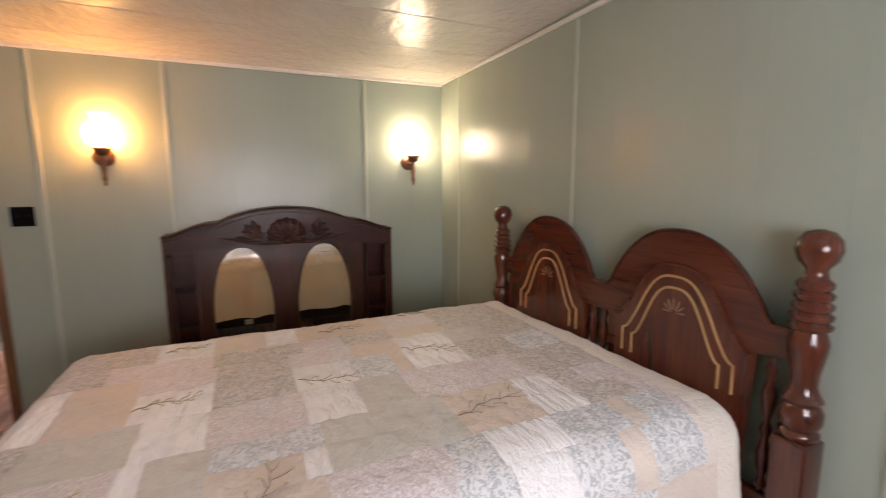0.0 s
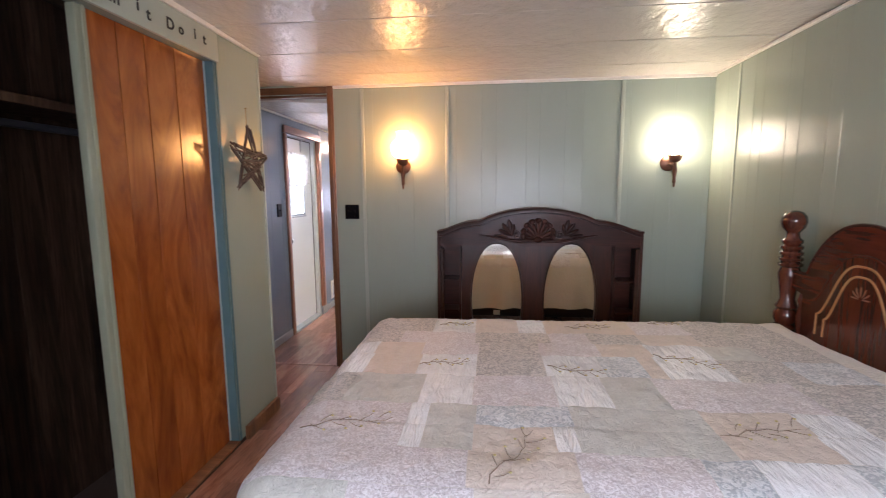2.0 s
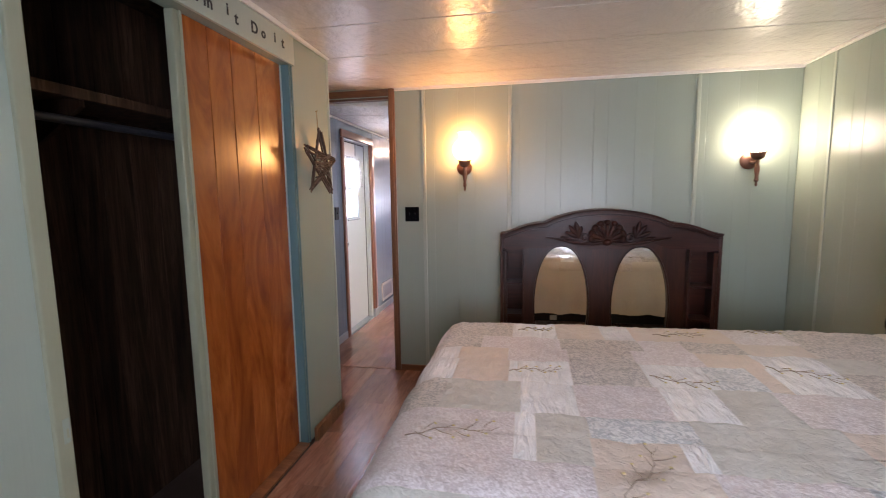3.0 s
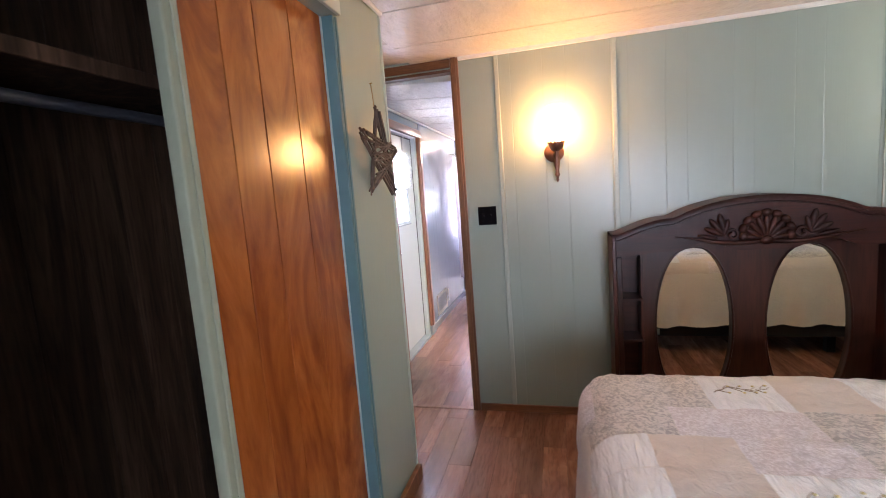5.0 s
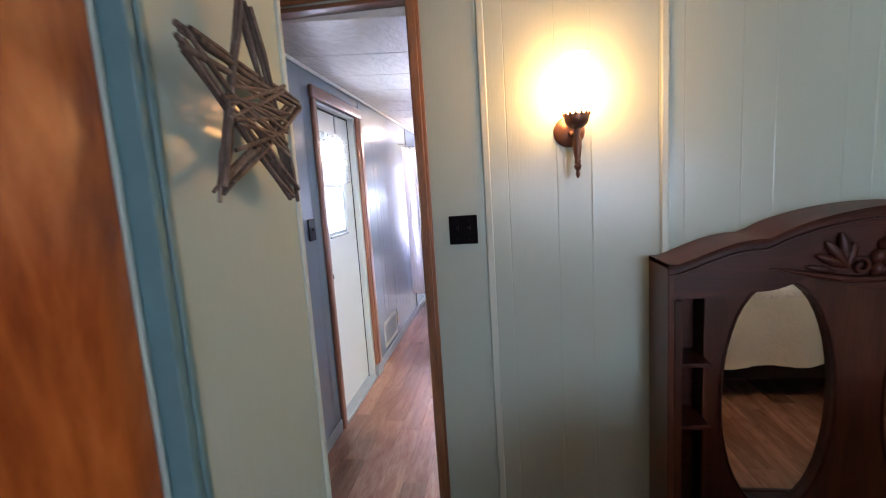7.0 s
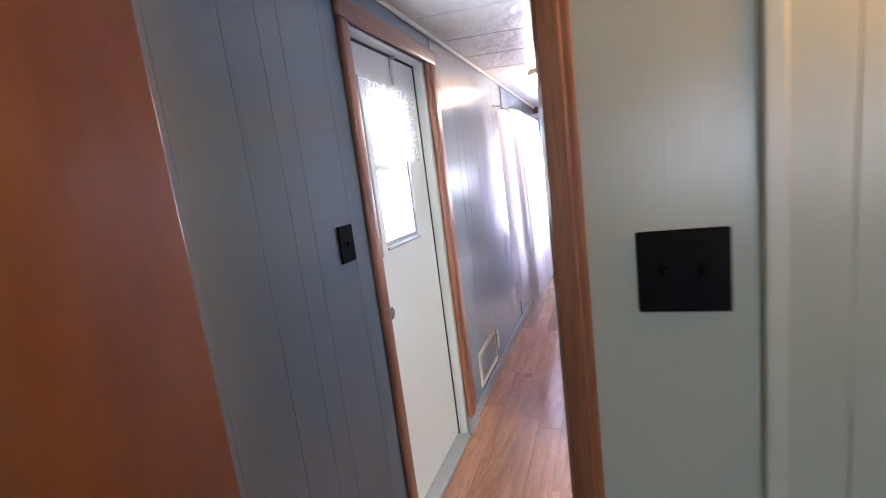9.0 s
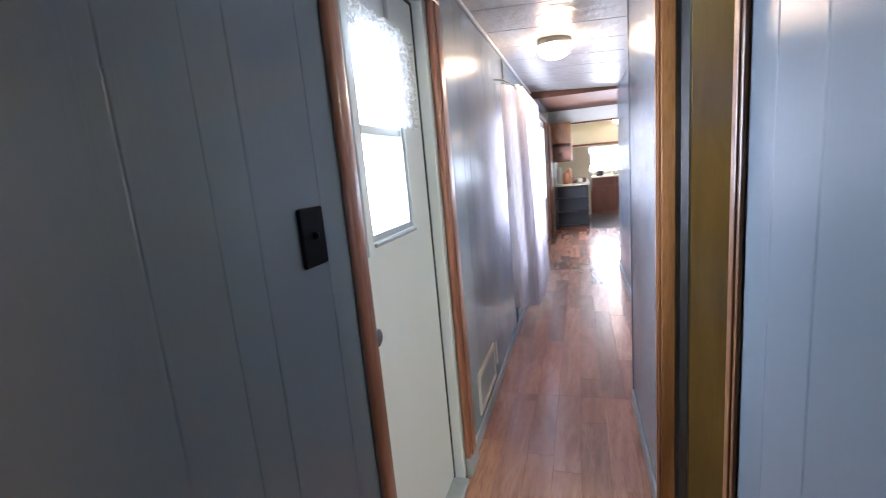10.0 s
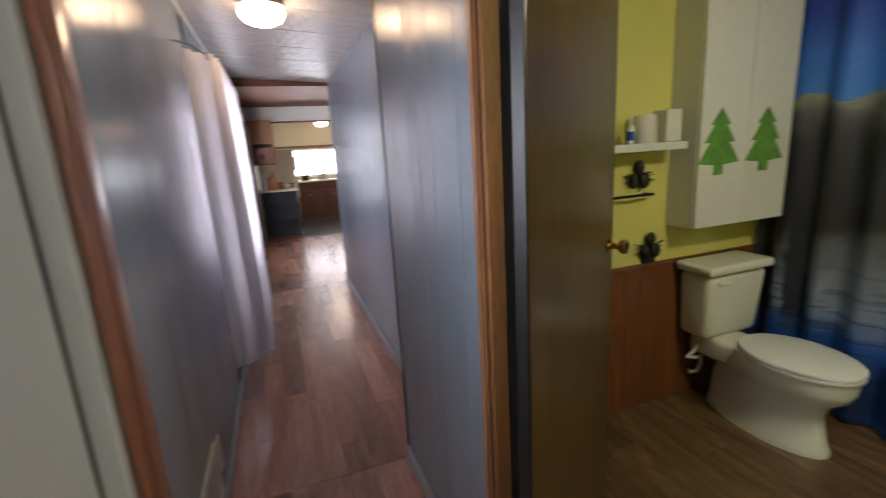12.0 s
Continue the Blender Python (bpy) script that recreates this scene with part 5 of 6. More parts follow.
part("rod", tube(bmesh.new(), [(XW + 0.135, 6.51, 1.93), (XW + 0.135, 8.35, 1.93)], 0.007, 8), MAT["alu"], hc, "thin metal curtain rod", 60)
for y in (6.53, 8.3):
    part("bracket", tube(bmesh.new(), [(XW, y, 1.99), (XW + 0.06, y, 1.98), (XW + 0.135, y, 1.93)], 0.005, 6), MAT["alu"], hc)
pf = thing("picture_frame", (XW, 8.78, 1.6), "narrow dark framed picture on the hallway wall", "picture")
part("frame", cutout(bmesh.new(), [(8.65, 1.28), (8.91, 1.28), (8.91, 1.89), (8.65, 1.89)], [[(8.68, 1.31), (8.88, 1.31), (8.88, 1.86), (8.68, 1.86)]], lambda u, v: (XW + 0.0005, u, v), (0.022, 0, 0)), MAT["black"], pf)
part("picture", solid(XW + 0.0006, XW + 0.008, 8.681, 8.879, 1.311, 1.859), MAT["grey"], pf)

# hallway ceiling light
hl = thing("ceiling_light", (-1.64, 6.60, 2.2), "lit round flush ceiling light with an opal glass dome", "ceiling light")
part("canopy", lathe(bmesh.new(), [(0.10, 2.163), (0.112, 2.168), (0.112, 2.188), (0.105, 2.2035)], (-1.64, 6.60, 0), None, 32), MAT["cove"], hl, "", 50)
part("dome", lathe(bmesh.new(), [(0.012, 2.078), (0.05, 2.084), (0.088, 2.102), (0.107, 2.128), (0.110, 2.148), (0.098, 2.162)], (-1.64, 6.60, 0), None, 32), MAT["dome"], hl, "lit opal glass dome", 60)

# ---- bathroom ----
bc = thing("bathroom_casing", (XH, 4.58, 0), "brown wooden casing around the bathroom doorway", "door casing", "", "structure")
for y0, y1 in ((4.110, 4.160), (4.913, 4.954)):
    part("side_casing", solid(XH - 0.010, XH - 0.0005, y0, y1, 0, 2.03, 0.004), MAT["trim"], bc)
    part("casing_bead", solid(XH - 0.014, XH - 0.009, (y0 + y1) / 2 - 0.013, (y0 + y1) / 2 + 0.013, 0, 2.03, 0.003), MAT["trim"], bc)
part("head_casing", solid(XH - 0.016, XH - 0.0005, 4.110, 4.954, 2.031, 2.085, 0.005), MAT["trim"], bc)
part("jamb", solid(XH - 0.0004, -1.145, 4.1585, 4.172, 0, 2.029, 0.003), MAT["trim"], bc)
part("jamb", solid(XH - 0.0004, -1.206, 4.901, 4.9175, 0, 2.029, 0.003), MAT["trim"], bc)
part("head_jamb", solid(XH - 0.0004, -1.145, 4.1725, 4.8945, 2.008, 2.029, 0.003), MAT["trim"], bc)

bdoor = thing("door_3", (-1.185, 4.868, 0), "flat olive-brown veneer bathroom door standing open", "door", "", "structure")
bdoor.rotation_euler = (0, 0, radians(35.6))
BASE[bdoor] = Vector()
part("door_leaf", solid(0.004, 0.758, -0.017, 0.017, 0.012, 2.0, 0.003), MAT["olive"], bdoor)
part("edge_strip", solid(-0.004, 0.0035, -0.016, 0.016, 0.012, 2.0, 0.002), MAT["black"], bdoor, "dark hinge edge")
for s in (-1, 1):
    part("knob", lathe(bmesh.new(), [(0.028, 0.0), (0.029, 0.005), (0.012, 0.010), (0.011, 0.032), (0.021, 0.040), (0.026, 0.052), (0.024, 0.064), (0.012, 0.069)], (0.698, s * 0.017, 1.06), pose(0, 0, 0, 90 if s < 0 else -90, 0, 0), 20), MAT["brass"], bdoor, "polished brass knob", 50)

bw = thing("wainscot", (0.2, YB, 0), "dark red-brown wood wainscot with a top rail", "wainscot", "", "structure")
for i in range(3):
    part("board", solid(-1.149 + 0.92 * i + 0.0006, min(-1.149 + 0.92 * (i + 1), 1.555) - 0.0006, YB - 0.012, YB - 0.0005, 0, 0.775, 0.002, 1), MAT["wains"], bw)
part("top_rail", solid(-1.149, 1.555, YB - 0.022, YB - 0.0005, 0.7755, 0.80, 0.004), MAT["wains"], bw)

tl = thing("toilet", (0.42, 5.35, 0), "white porcelain toilet with its lid closed", "toilet")
TX = 0.437


def ring(bm, cx, cy, z, rx, ry_front, ry_back, n=28):
    out = []
    for k in range(n):
        a = 2 * math.pi * k / n
        s = math.sin(a)
        out.append(bm.verts.new((cx + rx * math.cos(a), cy + (ry_back if s > 0 else ry_front) * s, z)))
    return out


def loft(specs):
    bm = bmesh.new()
    rs_ = [ring(bm, *sp) for sp in specs]
    for a, c2 in zip(rs_, rs_[1:]):
        for i in range(len(a)):
            bm.faces.new((a[i], a[(i + 1) % len(a)], c2[(i + 1) % len(a)], c2[i]))
    bm.faces.new(rs_[0][::-1])
    bm.faces.new(rs_[-1])
    return bm


part("bowl", loft([(TX, 5.30, 0.0, 0.128, 0.25, 0.335), (TX, 5.30, 0.02, 0.128, 0.25, 0.335), (TX, 5.30, 0.04, 0.118, 0.238, 0.325), (TX, 5.30, 0.11, 0.112, 0.222, 0.32), (TX, 5.295, 0.18, 0.108, 0.205, 0.32), (TX, 5.28, 0.24, 0.118, 0.215, 0.315), (TX, 5.26, 0.285, 0.15, 0.25, 0.30), (TX, 5.25, 0.325, 0.172, 0.262, 0.28), (TX, 5.24, 0.365, 0.178, 0.255, 0.245), (TX, 5.24, 0.392, 0.182, 0.257, 0.25)]), MAT["porcelain"], tl, "", 50)
part("pedestal_block", solid(TX - 0.11, TX + 0.11, 5.42, 5.70, 0.27, 0.395, 0.03, 3), MAT["porcelain"], tl, "", 50)
part("seat", loft([(TX, 5.235, 0.393, 0.182, 0.258, 0.215), (TX, 5.235, 0.398, 0.189, 0.264, 0.22), (TX, 5.235, 0.410, 0.189, 0.264, 0.22), (TX, 5.235, 0.414, 0.185, 0.26, 0.217)]), MAT["whiteplastic"], tl, "", 40)
part("lid", loft([(TX, 5.235, 0.4155, 0.185, 0.262, 0.218), (TX, 5.235, 0.420, 0.19, 0.267, 0.222), (TX, 5.235, 0.430, 0.187, 0.264, 0.220), (TX, 5.235, 0.437, 0.157, 0.23, 0.19)]), MAT["whiteplastic"], tl, "", 40)
tk = solid(TX - 0.205, TX + 0.205, 5.515, 5.705, 0.396, 0.745, 0.035, 4)
for v in tk.verts:
    s = 0.88 + 0.12 * (v.co.z - 0.396) / 0.35
    v.co.x = TX + (v.co.x - TX) * s
    v.co.y = 5.71 + (v.co.y - 5.71) * s
part("tank", tk, MAT["porcelain"], tl, "", 50)
part("tank_lid", solid(TX - 0.222, TX + 0.222, 5.497, 5.712, 0.746, 0.795, 0.018, 4), MAT["porcelain"], tl, "", 50)
fl = bmesh.new()
lathe(fl, [(0.012, 0), (0.014, 0.012), (0.008, 0.016)], (TX - 0.14, 5.518, 0.705), pose(0, 0, 0, 90, 0, 0), 12)
box(fl, TX - 0.15, TX - 0.07, 5.496, 5.504, 0.695, 0.712, 0.003, 1)
part("flush_lever", fl, MAT["whiteplastic"], tl, "", 50)
part("supply_pipe", tube(bmesh.new(), [(TX - 0.10, 5.64, 0.41), (TX - 0.10, 5.64, 0.335), (TX - 0.135, 5.64, 0.29), (TX - 0.165, 5.65, 0.262), (TX - 0.11, 5.65, 0.245), (TX - 0.05, 5.66, 0.235), (TX - 0.045, 5.665, 0.19), (TX - 0.06, 5.67, 0.145), (TX - 0.09, 5.68, 0.14), (TX - 0.09, 5.722, 0.14)], 0.010, 8), MAT["cove"], tl, "white bent water pipe", 60)
part("valve", lathe(bmesh.new(), [(0.016, 0), (0.018, 0.02), (0.012, 0.03)], (TX - 0.09, 5.715, 0.14), pose(0, 0, 0, 90, 0, 0), 12), MAT["chrome"], tl, "", 50)

cb = thing("wall_cabinet", (0.46, 5.65, 0.98), "white two-door bathroom cabinet with green tree cutouts above the toilet", "cabinet")
part("body", solid(0.155, 0.765, 5.578, YB - 0.0005, 0.985, 2.06, 0.003), MAT["whiteplastic"], cb)
tree = [(0, 0.30), (0.045, 0.225), (0.028, 0.225), (0.07, 0.145), (0.045, 0.148), (0.095, 0.055), (0.02, 0.045), (0.022, 0.0), (-0.022, 0.0), (-0.02, 0.045), (-0.095, 0.055), (-0.045, 0.148), (-0.07, 0.145), (-0.028, 0.225), (-0.045, 0.225)]
for x0, x1 in ((0.156, 0.459), (0.462, 0.764)):
    dr = part("cabinet_door", solid(x0, x1, 5.56, 5.577, 0.987, 2.058, 0.003), MAT["whiteplastic"], cb)
    part("tree_cutout", cutout(bmesh.new(), [((x0 + x1) / 2 - 0.03 + u * 1.38, 1.235 + v * 1.02) for u, v in tree], [], lambda u, v: (u, 5.5598, v), (0, -0.004, 0)), MAT["treegreen"], dr, "green fir tree shape")

bs = thing("wall_shelf", (0.0, 5.68, 1.39), "white floating shelf on the yellow wall", "shelf")
part("shelf_board", solid(-0.45, 0.125, 5.60, YB - 0.0005, 1.365, 1.40, 0.003), MAT["whiteplastic"], bs)
ob = thing("small_bottle", (-0.155, 5.66, 1.401), "small white bottle with a blue label and pointed cap", "bottle")
part("body", lathe(bmesh.new(), [(0.016, 0), (0.017, 0.005), (0.017, 0.07), (0.010, 0.08)], (-0.155, 5.66, 1.401), None, 14), MAT["porcelain"], ob, "", 50)
part("label", lathe(bmesh.new(), [(0.0174, 0.015), (0.0176, 0.02), (0.0176, 0.05), (0.0174, 0.055)], (-0.155, 5.66, 1.401), None, 14), MAT["cblue"], ob, "blue paper label", 50)
part("cap", lathe(bmesh.new(), [(0.009, 0.0805), (0.008, 0.10), (0.003, 0.13)], (-0.155, 5.66, 1.401), None, 12), MAT["porcelain"], ob, "", 50)
ob = thing("pillar_candle", (-0.075, 5.66, 1.401), "round cream pillar candle on the bathroom shelf", "candle")
part("wax", lathe(bmesh.new(), [(0.046, 0.0), (0.049, 0.004), (0.049, 0.118), (0.045, 0.124), (0.034, 0.121), (0.01, 0.119)], (-0.075, 5.66, 1.4005), None, 24), MAT["cove"], ob, "", 40)
part("wick", tube(bmesh.new(), [(-0.075, 5.66, 1.519), (-0.075, 5.66, 1.527)], 0.0015, 5), MAT["black"], ob)
ob = thing("candle_box", (0.055, 5.66, 1.401), "square white candle on the bathroom shelf", "candle")
part("wax", solid(0.012, 0.100, 5.616, 5.704, 1.4005, 1.5455, 0.006), MAT["porcelain"], ob)
part("wick", tube(bmesh.new(), [(0.056, 5.66, 1.545), (0.056, 5.66, 1.553)], 0.0015, 5), MAT["black"], ob)

hr = thing("towel_rail", (-0.2, YB, 1.155), "slim black iron towel rail on the yellow wall", "towel rail")
part("bar", tube(bmesh.new(), [(-0.50, YB - 0.05, 1.157), (0.02, YB - 0.05, 1.157)], 0.007, 8), MAT["iron"], hr, "", 60)
for x in (-0.49, 0.01):
    part("bracket", tube(bmesh.new(), [(x, YB - 0.0005, 1.157), (x, YB - 0.05, 1.157)], 0.006, 8), MAT["iron"], hr)


def cone_ornament(x, z, label):
    ob = thing("pine_cone_ornament", (x, YB, z), label, "wall decoration", "black iron ornaments")
    rr = random.Random(int(z * 100))
    for dx, dz in ((0.0, 0.042), (-0.034, -0.022), (0.034, -0.022)):
        cb_ = bmesh.new()
        blob(cb_, (x + dx, YB - 0.022, z + dz), 0.029, 0.02, 0.036, None, 10, 7)
        part("cone", cb_, MAT["iron"], ob, "", 60)
    for k in range(18):
        a = rr.uniform(-0.35, 0.35) + (0 if k % 2 else math.pi)
        ln = rr.uniform(0.06, 0.105)
        part("needle", tube(bmesh.new(), [(x, YB - 0.015, z), (x + ln * math.cos(a), YB - 0.02, z + ln * math.sin(a))], [0.004, 0.0015], 4), MAT["iron"], ob)
    part("stalk", tube(bmesh.new(), [(x, YB - 0.001, z), (x, YB - 0.02, z - 0.01), (x + 0.002, YB - 0.02, z - 0.075)], 0.003, 5), MAT["iron"], ob)
    return ob


cone_ornament(-0.045, 1.245, "black iron pine cone ornament on the yellow wall")
low_cone = cone_ornament(0.045, 0.885, "black iron pine cone ornament standing on the wainscot rail")
part("base", solid(0.005, 0.085, YB - 0.021, YB - 0.003, 0.801, 0.842, 0.004), MAT["iron"], low_cone)

sc = thing("shower_curtain", (0.80, 5.1, 0.1), "dark blue shower curtain printed with a lake and shore trees", "shower curtain")
cu = bmesh.new()
rows = []
for i in range(121):
    y = 5.70 - 1.95 * i / 120
    rows.append([cu.verts.new((0.80 + (0.018 + 0.012 * j / 10) * math.sin(i * 0.55 + noise.noise(Vector((i * 0.1, j * 0.1, 0)))), y, 2.02 - 2.005 * j / 10)) for j in range(11)])
for i in range(120):
    for j in range(10):
        cu.faces.new((rows[i][j], rows[i + 1][j], rows[i + 1][j + 1], rows[i][j + 1]))
part("cloth", cu, MAT["lake"], sc, "", 80)
for i in range(12):
    y = 5.66 - 0.165 * i
    part("ring", tube(bmesh.new(), [(0.80 + 0.018 * math.cos(t), y, 2.035 + 0.018 * math.sin(t)) for t in (2 * math.pi * q / 10 for q in range(11))], 0.0025, 5), MAT["chrome"], sc)
part("rod", tube(bmesh.new(), [(0.80, 3.605, 2.045), (0.80, YB - 0.001, 2.045)], 0.011, 10), MAT["chrome"], sc, "", 60)
tb = thing("bathtub", (1.2, 4.7, 0), "white bathtub behind the shower curtain", "bathtub")
part("shell", cutout(bmesh.new(), [(0.86, 3.61), (1.555, 3.61), (1.555, 5.73), (0.86, 5.73)], [[(0.94, 3.72), (1.48, 3.72), (1.48, 5.62), (0.94, 5.62)]], lambda u, v: (u, v, 0.5), (0, 0, -0.5)), MAT["porcelain"], tb)
part("basin_floor", solid(0.94, 1.48, 3.72, 5.62, 0.05, 0.1), MAT["porcelain"], tb)
bk = thing("wicker_basket", (0.6, 5.66, 2.06), "tan wicker basket on top of the bathroom cabinet", "basket")
for i in range(4):
    part("coil", tube(bmesh.new(), [(0.62 + (0.10 + 0.004 * i) * math.cos(t), 5.65 + 0.06 * math.sin(t), 2.067 + 0.013 * i) for t in (2 * math.pi * q / 20 for q in range(21))], 0.0075, 6), MAT["string"], bk, "", 60)
part("base", lathe(bmesh.new(), [(0.05, 2.0605), (0.05, 2.066)], (0.62, 5.65, 0), None, 16), MAT["string"], bk)
# fill lamp added out of view; the bathroom's real source is unknown
bl = thing("ceiling_light", (-0.05, 4.1, 2.2), "unseen round fill light added on the bathroom ceiling", "ceiling light")
part("canopy", lathe(bmesh.new(), [(0.13, 2.17), (0.14, 2.18), (0.14, 2.1995)], (-0.05, 4.1, 0), None, 28), MAT["chrome"], bl, "", 50)
part("dome", lathe(bmesh.new(), [(0.02, 2.09), (0.08, 2.10), (0.125, 2.13), (0.128, 2.169)], (-0.05, 4.1, 0), None, 28), MAT["bath_fill"], bl, "", 60)

# ---- living room and kitchen at the end ----
fd = thing("door_4", (XW, 10.6, 0), "wood-framed glass side door letting in daylight", "door", "", "structure")
for b6 in ((XW - 0.001, XW + 0.022, 9.78, 9.86, 0, 2.03), (XW - 0.001, XW + 0.022, 11.49, 11.6, 0, 2.03)):
    part("side_casing", solid(*b6, 0.006), MAT["trim"], fd)
part("head_casing", solid(XW - 0.001, XW + 0.022, 9.78, 11.6, 2.031, 2.1, 0.006), MAT["trim"], fd)
part("door_frame", cutout(bmesh.new(), [(9.862, 0.01), (11.488, 0.01), (11.488, 2.028), (9.862, 2.028)], [[(9.98, 0.75), (11.36, 0.75), (11.36, 1.92), (9.98, 1.92)]], lambda u, v: (XW - 0.02, u, v), (-0.04, 0, 0)), MAT["white"], fd)
pane = part("pane", solid(XW - 0.042, XW - 0.038, 9.981, 11.359, 0.751, 1.919), MAT["glass"], fd)
pane.visible_shadow = False
dl = thing("door_5", (XW + 0.05, 11.65, 0), "red-brown wooden door folded open against the wall", "door", "", "structure")
part("door_leaf", solid(XW + 0.03, XW + 0.065, 11.62, 12.32, 0.01, 2.0, 0.004), MAT["redwood"], dl)
for z0, z1 in ((0.15, 0.85), (1.0, 1.85)):
    part("raised_panel", solid(XW + 0.0655, XW + 0.072, 11.72, 12.22, z0, z1, 0.004), MAT["redwood"], dl)

kc = thing("counter_unit", (-1.65, 12.7, 0), "charcoal open-shelf end of the kitchen counter", "cabinet")
KX0, KX1, KY = -1.965, -1.345, 12.36
part("back", solid(KX0, KX1, KY + 0.22, KY + 0.24, 0.06, 0.855), MAT["charcoal"], kc)
for x0, x1 in ((KX0, KX0 + 0.025), (KX1 - 0.025, KX1)):
    part("side", solid(x0, x1, KY, KY + 0.22, 0.0, 0.855, 0.003), MAT["charcoal"], kc)
for z in (0.06, 0.33, 0.60):
    part("shelf", solid(KX0 + 0.025, KX1 - 0.025, KY + 0.005, KY + 0.22, z, z + 0.022, 0.003), MAT["slate"], kc)
part("kick", solid(KX0 + 0.001, KX1 - 0.001, KY + 0.02, KY + 0.21, 0.0, 0.0595), MAT["redwood"], kc)
part("carcass", solid(KX0, KX1, KY + 0.241, 13.9, 0, 0.855), MAT["redwood"], kc)
ct = thing("countertop", (-1.65, 13.1, 0.86), "cream laminate kitchen countertop", "countertop")
part("slab", solid(KX0 - 0.01, KX1 + 0.02, KY - 0.02, 13.92, 0.856, 0.895, 0.008), MAT["counter"], ct)
rk = random.Random(5)
for x, y, r, h, mk, lab in ((-1.88, 12.5, 0.05, 0.34, "whiteplastic", "white paper towel roll on the counter"), (-1.76, 12.55, 0.055, 0.22, "copper", "copper coffee pot on the counter"), (-1.70, 12.75, 0.045, 0.30, "copper", "tall copper canister on the counter"), (-1.60, 12.6, 0.05, 0.12, "bronze", "small brown jar on the counter"), (-1.50, 12.7, 0.06, 0.08, "porcelain", "low white bowl on the counter"), (-1.42, 12.8, 0.05, 0.09, "bronze", "small dark pot on the counter")):
    ob = thing("kitchen_canister", (x, y, 0.896), lab, "kitchenware")
    part("body", lathe(bmesh.new(), [(r * 0.85, 0), (r, 0.01), (r, h * 0.8), (r * 0.8, h * 0.9)], (x, y, 0.8955), None, 18), MAT[mk], ob, "", 50)
    part("lid", lathe(bmesh.new(), [(r * 0.82, h * 0.901), (r * 0.7, h * 0.95), (r * 0.15, h)], (x, y, 0.8955), None, 18), MAT[mk], ob, "", 50)
kw = thing("kitchen_wall_cabinet", (-1.85, 12.8, 1.33), "honey wood wall cabinet with an open dark niche below", "cabinet")
part("body", solid(-2.045, -1.63, 12.40, 13.6, 1.68, 2.07, 0.004), MAT["honey"], kw)
part("niche_side", solid(-1.655, -1.63, 12.40, 13.6, 1.33, 1.679, 0.003), MAT["honey"], kw)
part("niche_back", solid(-2.045, -1.656, 12.66, 12.68, 1.33, 1.679), MAT["redwood"], kw)
part("niche_floor", solid(-2.045, -1.656, 12.40, 12.659, 1.33, 1.35, 0.003), MAT["redwood"], kw)
part("star_panel", solid(-2.03, -1.657, 12.45, 12.46, 1.351, 1.62, 0.002, 1), MAT["bronze"], kw, "dark panel with a star")
s5 = [((0.075 if k % 2 == 0 else 0.03) * math.sin(k * math.pi / 5), (0.075 if k % 2 == 0 else 0.03) * math.cos(k * math.pi / 5)) for k in range(10)]
part("star", cutout(bmesh.new(), [(-1.845 + u, 1.48 + v) for u, v in s5], [], lambda u, v: (u, 12.4495, v), (0, -0.005, 0)), MAT["black"], kw, "small dark star")
fg = thing("refrigerator", (-1.6, 14.3, 0), "tall cream enamel refrigerator beside the counter", "refrigerator")
part("body", solid(-1.98, -1.32, 13.95, 14.62, 0.03, 1.62, 0.015), MAT["fridge"], fg)
part("freezer_door", solid(-1.319, -1.27, 13.96, 14.61, 1.12, 1.615, 0.012), MAT["fridge"], fg)
part("door", solid(-1.319, -1.27, 13.96, 14.61, 0.08, 1.11, 0.012), MAT["fridge"], fg)
part("handle", solid(-1.2695, -1.235, 13.99, 14.02, 0.6, 1.05, 0.006), MAT["chrome"], fg)
part("handle", solid(-1.2695, -1.235, 13.99, 14.02, 1.18, 1.45, 0.006), MAT["chrome"], fg)
part("grille", solid(-1.95, -1.33, 13.98, 14.6, 0.0, 0.029), MAT["black"], fg)
kb = thing("kitchen_base_cabinet", (-0.4, 15.0, 0), "red-brown wooden base cabinets under the kitchen window", "cabinet")
part("body", solid(-1.25, 0.9, 14.75, YK - 0.001, 0, 0.86, 0.004), MAT["redwood"], kb)
for i in range(4):
    x0 = -1.24 + i * 0.535
    d_ = part("cabinet_door", solid(x0 + 0.01, x0 + 0.525, 14.73, 14.749, 0.1, 0.66, 0.004), MAT["redwood"], kb)
    part("drawer", solid(x0 + 0.01, x0 + 0.525, 14.73, 14.749, 0.68, 0.84, 0.004), MAT["redwood"], kb)
    part("handle", tube(bmesh.new(), [(x0 + 0.2, 14.729, 0.56), (x0 + 0.22, 14.705, 0.56), (x0 + 0.32, 14.705, 0.56), (x0 + 0.34, 14.729, 0.56)], 0.007, 6), MAT["chrome"], d_)
kt = thing("window_counter", (-0.4, 15.0, 0.86), "cream countertop under the kitchen window", "countertop")
part("slab", solid(-1.26, 0.91, 14.70, YK - 0.001, 0.8605, 0.895, 0.006), MAT["counter"], kt)
for x, rr_, mk in ((-1.02, 0.09, "iron"), (-0.62, 0.11, "grey")):
    ob = thing("countertop_item", (x, 14.95, 0.896), "dark small appliance by the kitchen window", "appliance")
    part("body", loft([(x, 14.95, 0.8955, rr_, 0.08, 0.08), (x, 14.95, 0.98, rr_, 0.08, 0.08), (x, 14.95, 1.02, rr_ * 0.85, 0.065, 0.065)]), MAT[mk], ob, "", 50)
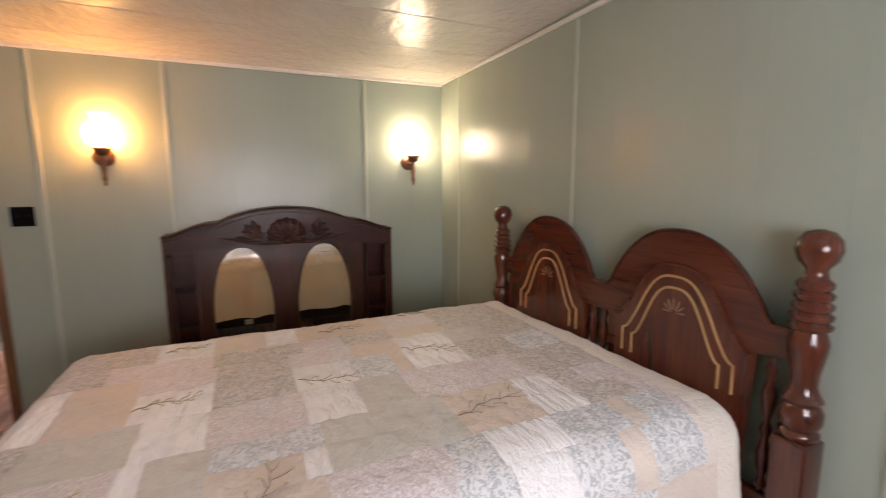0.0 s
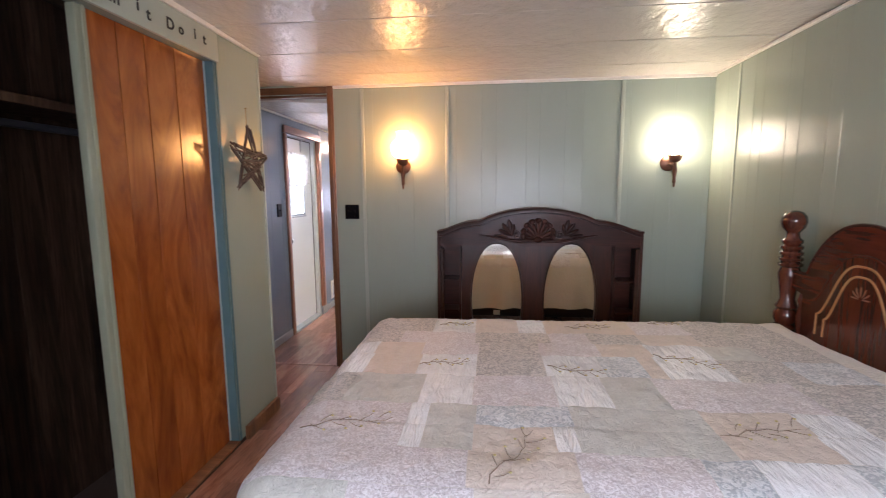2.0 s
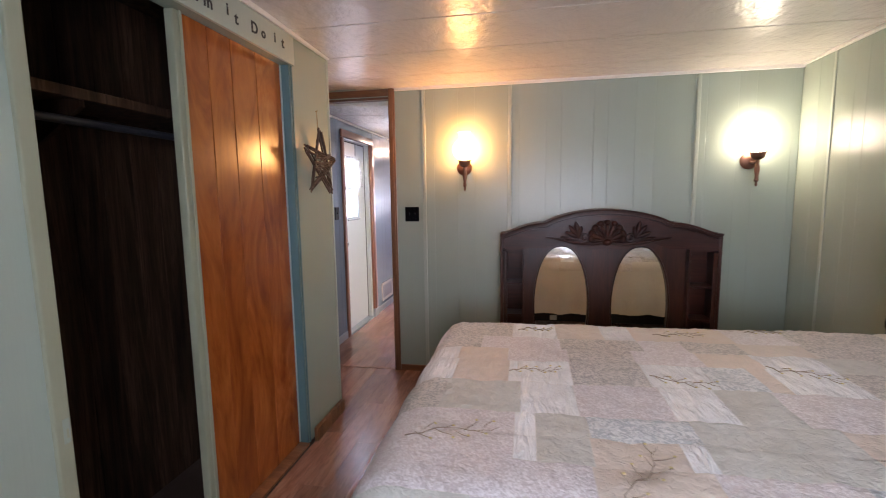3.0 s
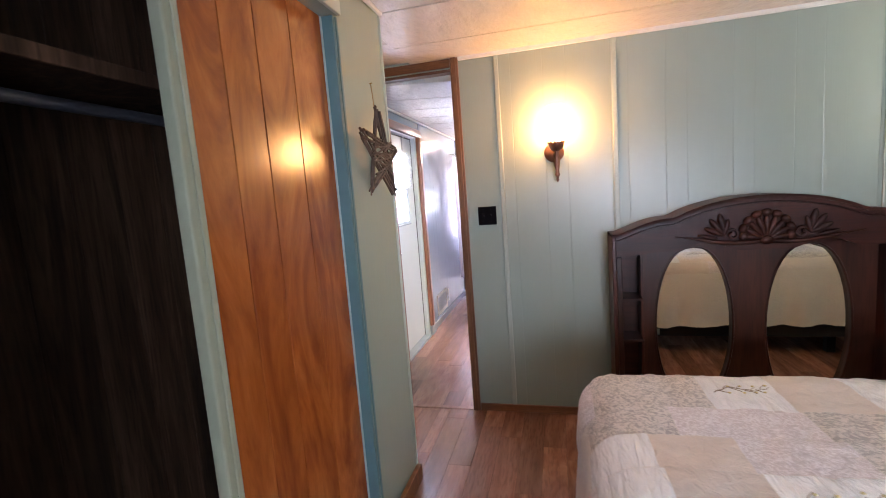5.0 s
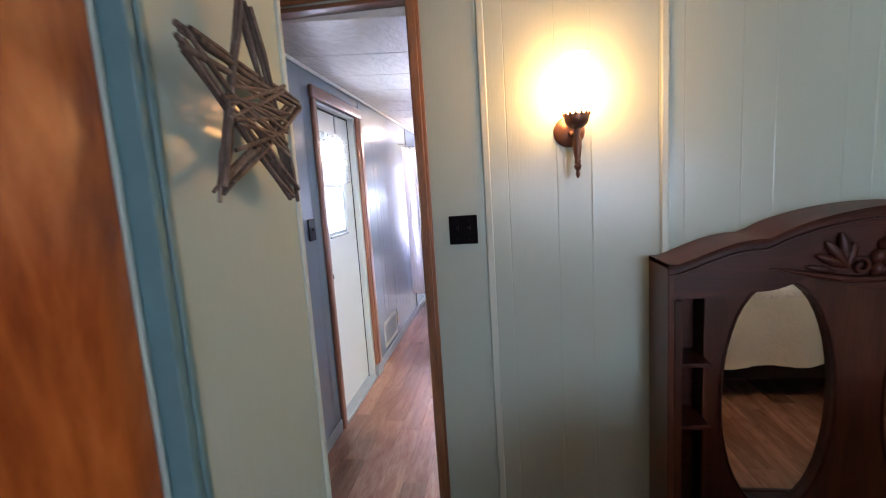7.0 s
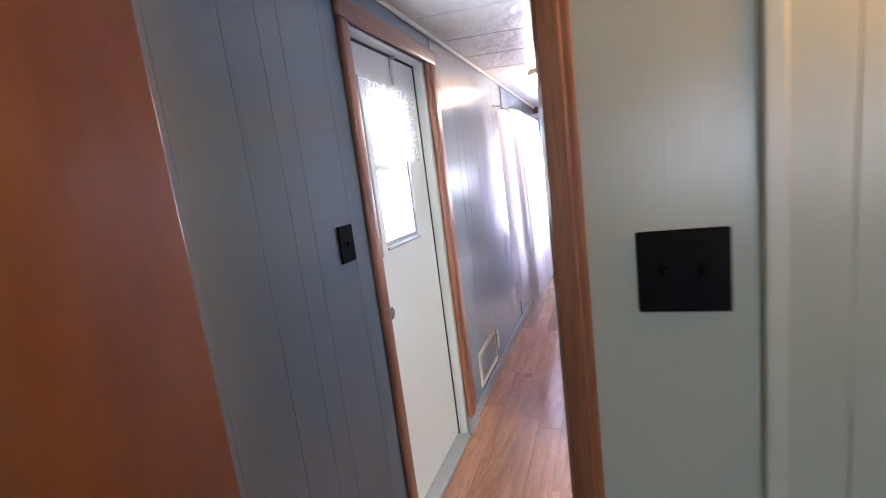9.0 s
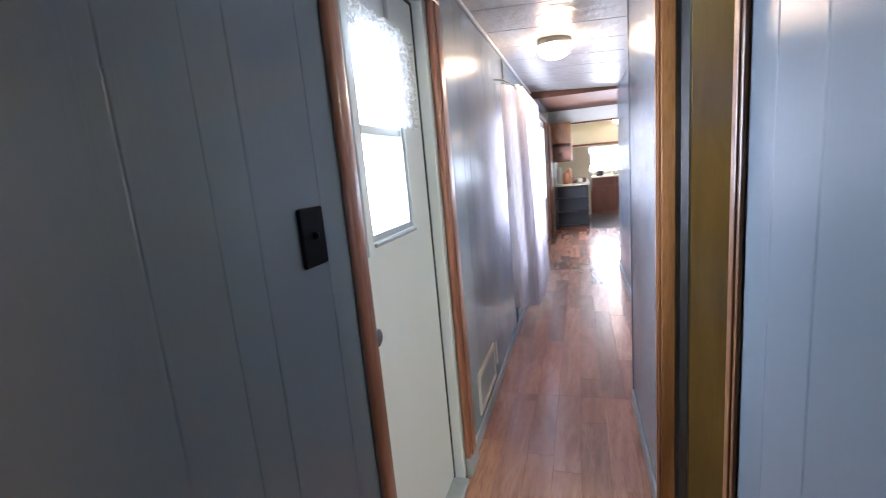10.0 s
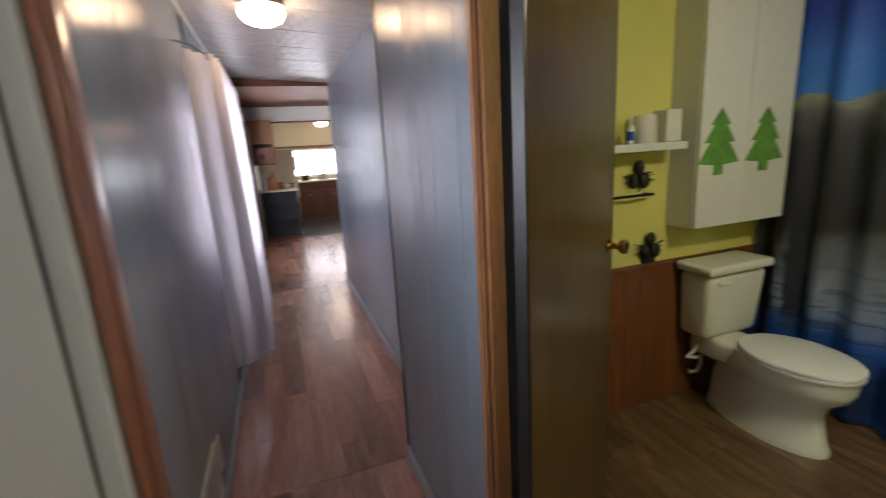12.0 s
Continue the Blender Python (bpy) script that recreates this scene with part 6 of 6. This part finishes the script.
kn_ = thing("window_3", (-0.55, YK + 0.05, 0.96), "wide bright kitchen window", "window", "", "structure")
for b6 in ((-1.3, 0.2, YK - 0.015, YK + 0.08, 0.96, 1.0), (-1.3, 0.2, YK - 0.015, YK + 0.08, 1.58, 1.62), (-1.3, -1.26, YK - 0.015, YK + 0.08, 1.001, 1.579), (0.16, 0.2, YK - 0.015, YK + 0.08, 1.001, 1.579), (-0.57, -0.53, YK + 0.01, YK + 0.06, 1.001, 1.579)):
    part("window_frame", solid(*b6, 0.004), MAT["white"], kn_)
pane = part("pane", solid(-1.259, 0.159, YK + 0.03, YK + 0.033, 1.001, 1.579), MAT["glass"], kn_)
pane.visible_shadow = False
vl = thing("window_valance", (-0.55, YK - 0.04, 1.66), "brown wooden valance rail over the kitchen window", "valance")
part("rail", solid(-1.9, 0.3, YK - 0.05, YK - 0.016, 1.64, 1.69, 0.004), MAT["redwood"], vl)
kl = thing("ceiling_light", (-0.62, 14.2, 2.2), "lit round kitchen ceiling light", "ceiling light")
part("canopy", lathe(bmesh.new(), [(0.12, 2.16), (0.13, 2.17), (0.13, 2.1995)], (-0.62, 14.2, 0), None, 24), MAT["chrome"], kl, "", 50)
part("dome", lathe(bmesh.new(), [(0.02, 2.04), (0.09, 2.055), (0.125, 2.10), (0.12, 2.159)], (-0.62, 14.2, 0), None, 24), MAT["dome"], kl, "", 60)
kf = structure("floor_kitchen", solid(XW, XE, 12.45, YK, -0.006, 0.001), MAT["kfloor"], "grey glossy kitchen floor sheet", "floor")

# ---- floor planks ----
plank_mesh = {}


def plank(parent, x0, x1, y0, y1, mat_key):
    key = (round(x1 - x0, 3), round(y1 - y0, 3), mat_key)
    if key not in plank_mesh:
        plank_mesh[key] = mesh_of("floor_plank", solid(0.0003, key[0] - 0.0003, 0.0003, key[1] - 0.0003, -0.008, 0.0, 0.0006, 1), MAT[mat_key])
    ob = new("floor_plank", plank_mesh[key])
    ob.location = (x0, y0, 0)
    ob.parent = parent


def planks(x0, x1, y0, y1, w, ln, mat_key="floor"):
    k = 0
    x = x0
    while x < x1 - 0.005:
        xe = min(x + w, x1)
        y = y0 - (k * 0.37 + 0.13 * (k % 3)) % ln
        while y < y1 - 0.005:
            a, c2 = max(y, y0), min(y + ln, y1)
            if c2 - a > 0.01:
                plank(floor, x, xe, a, c2, mat_key)
            y += ln
        x, k = xe, k + 1


planks(XC, XE, YS, YN + 0.02, 0.127, 0.92)
planks(XW, XC, 2.712, YN + 0.02, 0.127, 0.92)
planks(XW, XH, YN + 0.02, 5.845, 0.127, 0.92)
planks(XW, XF, 5.845, 9.05, 0.127, 0.92)
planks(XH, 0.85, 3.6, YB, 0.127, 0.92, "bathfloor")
planks(XW, 0.3, 9.05, 12.45, 0.127, 0.92)
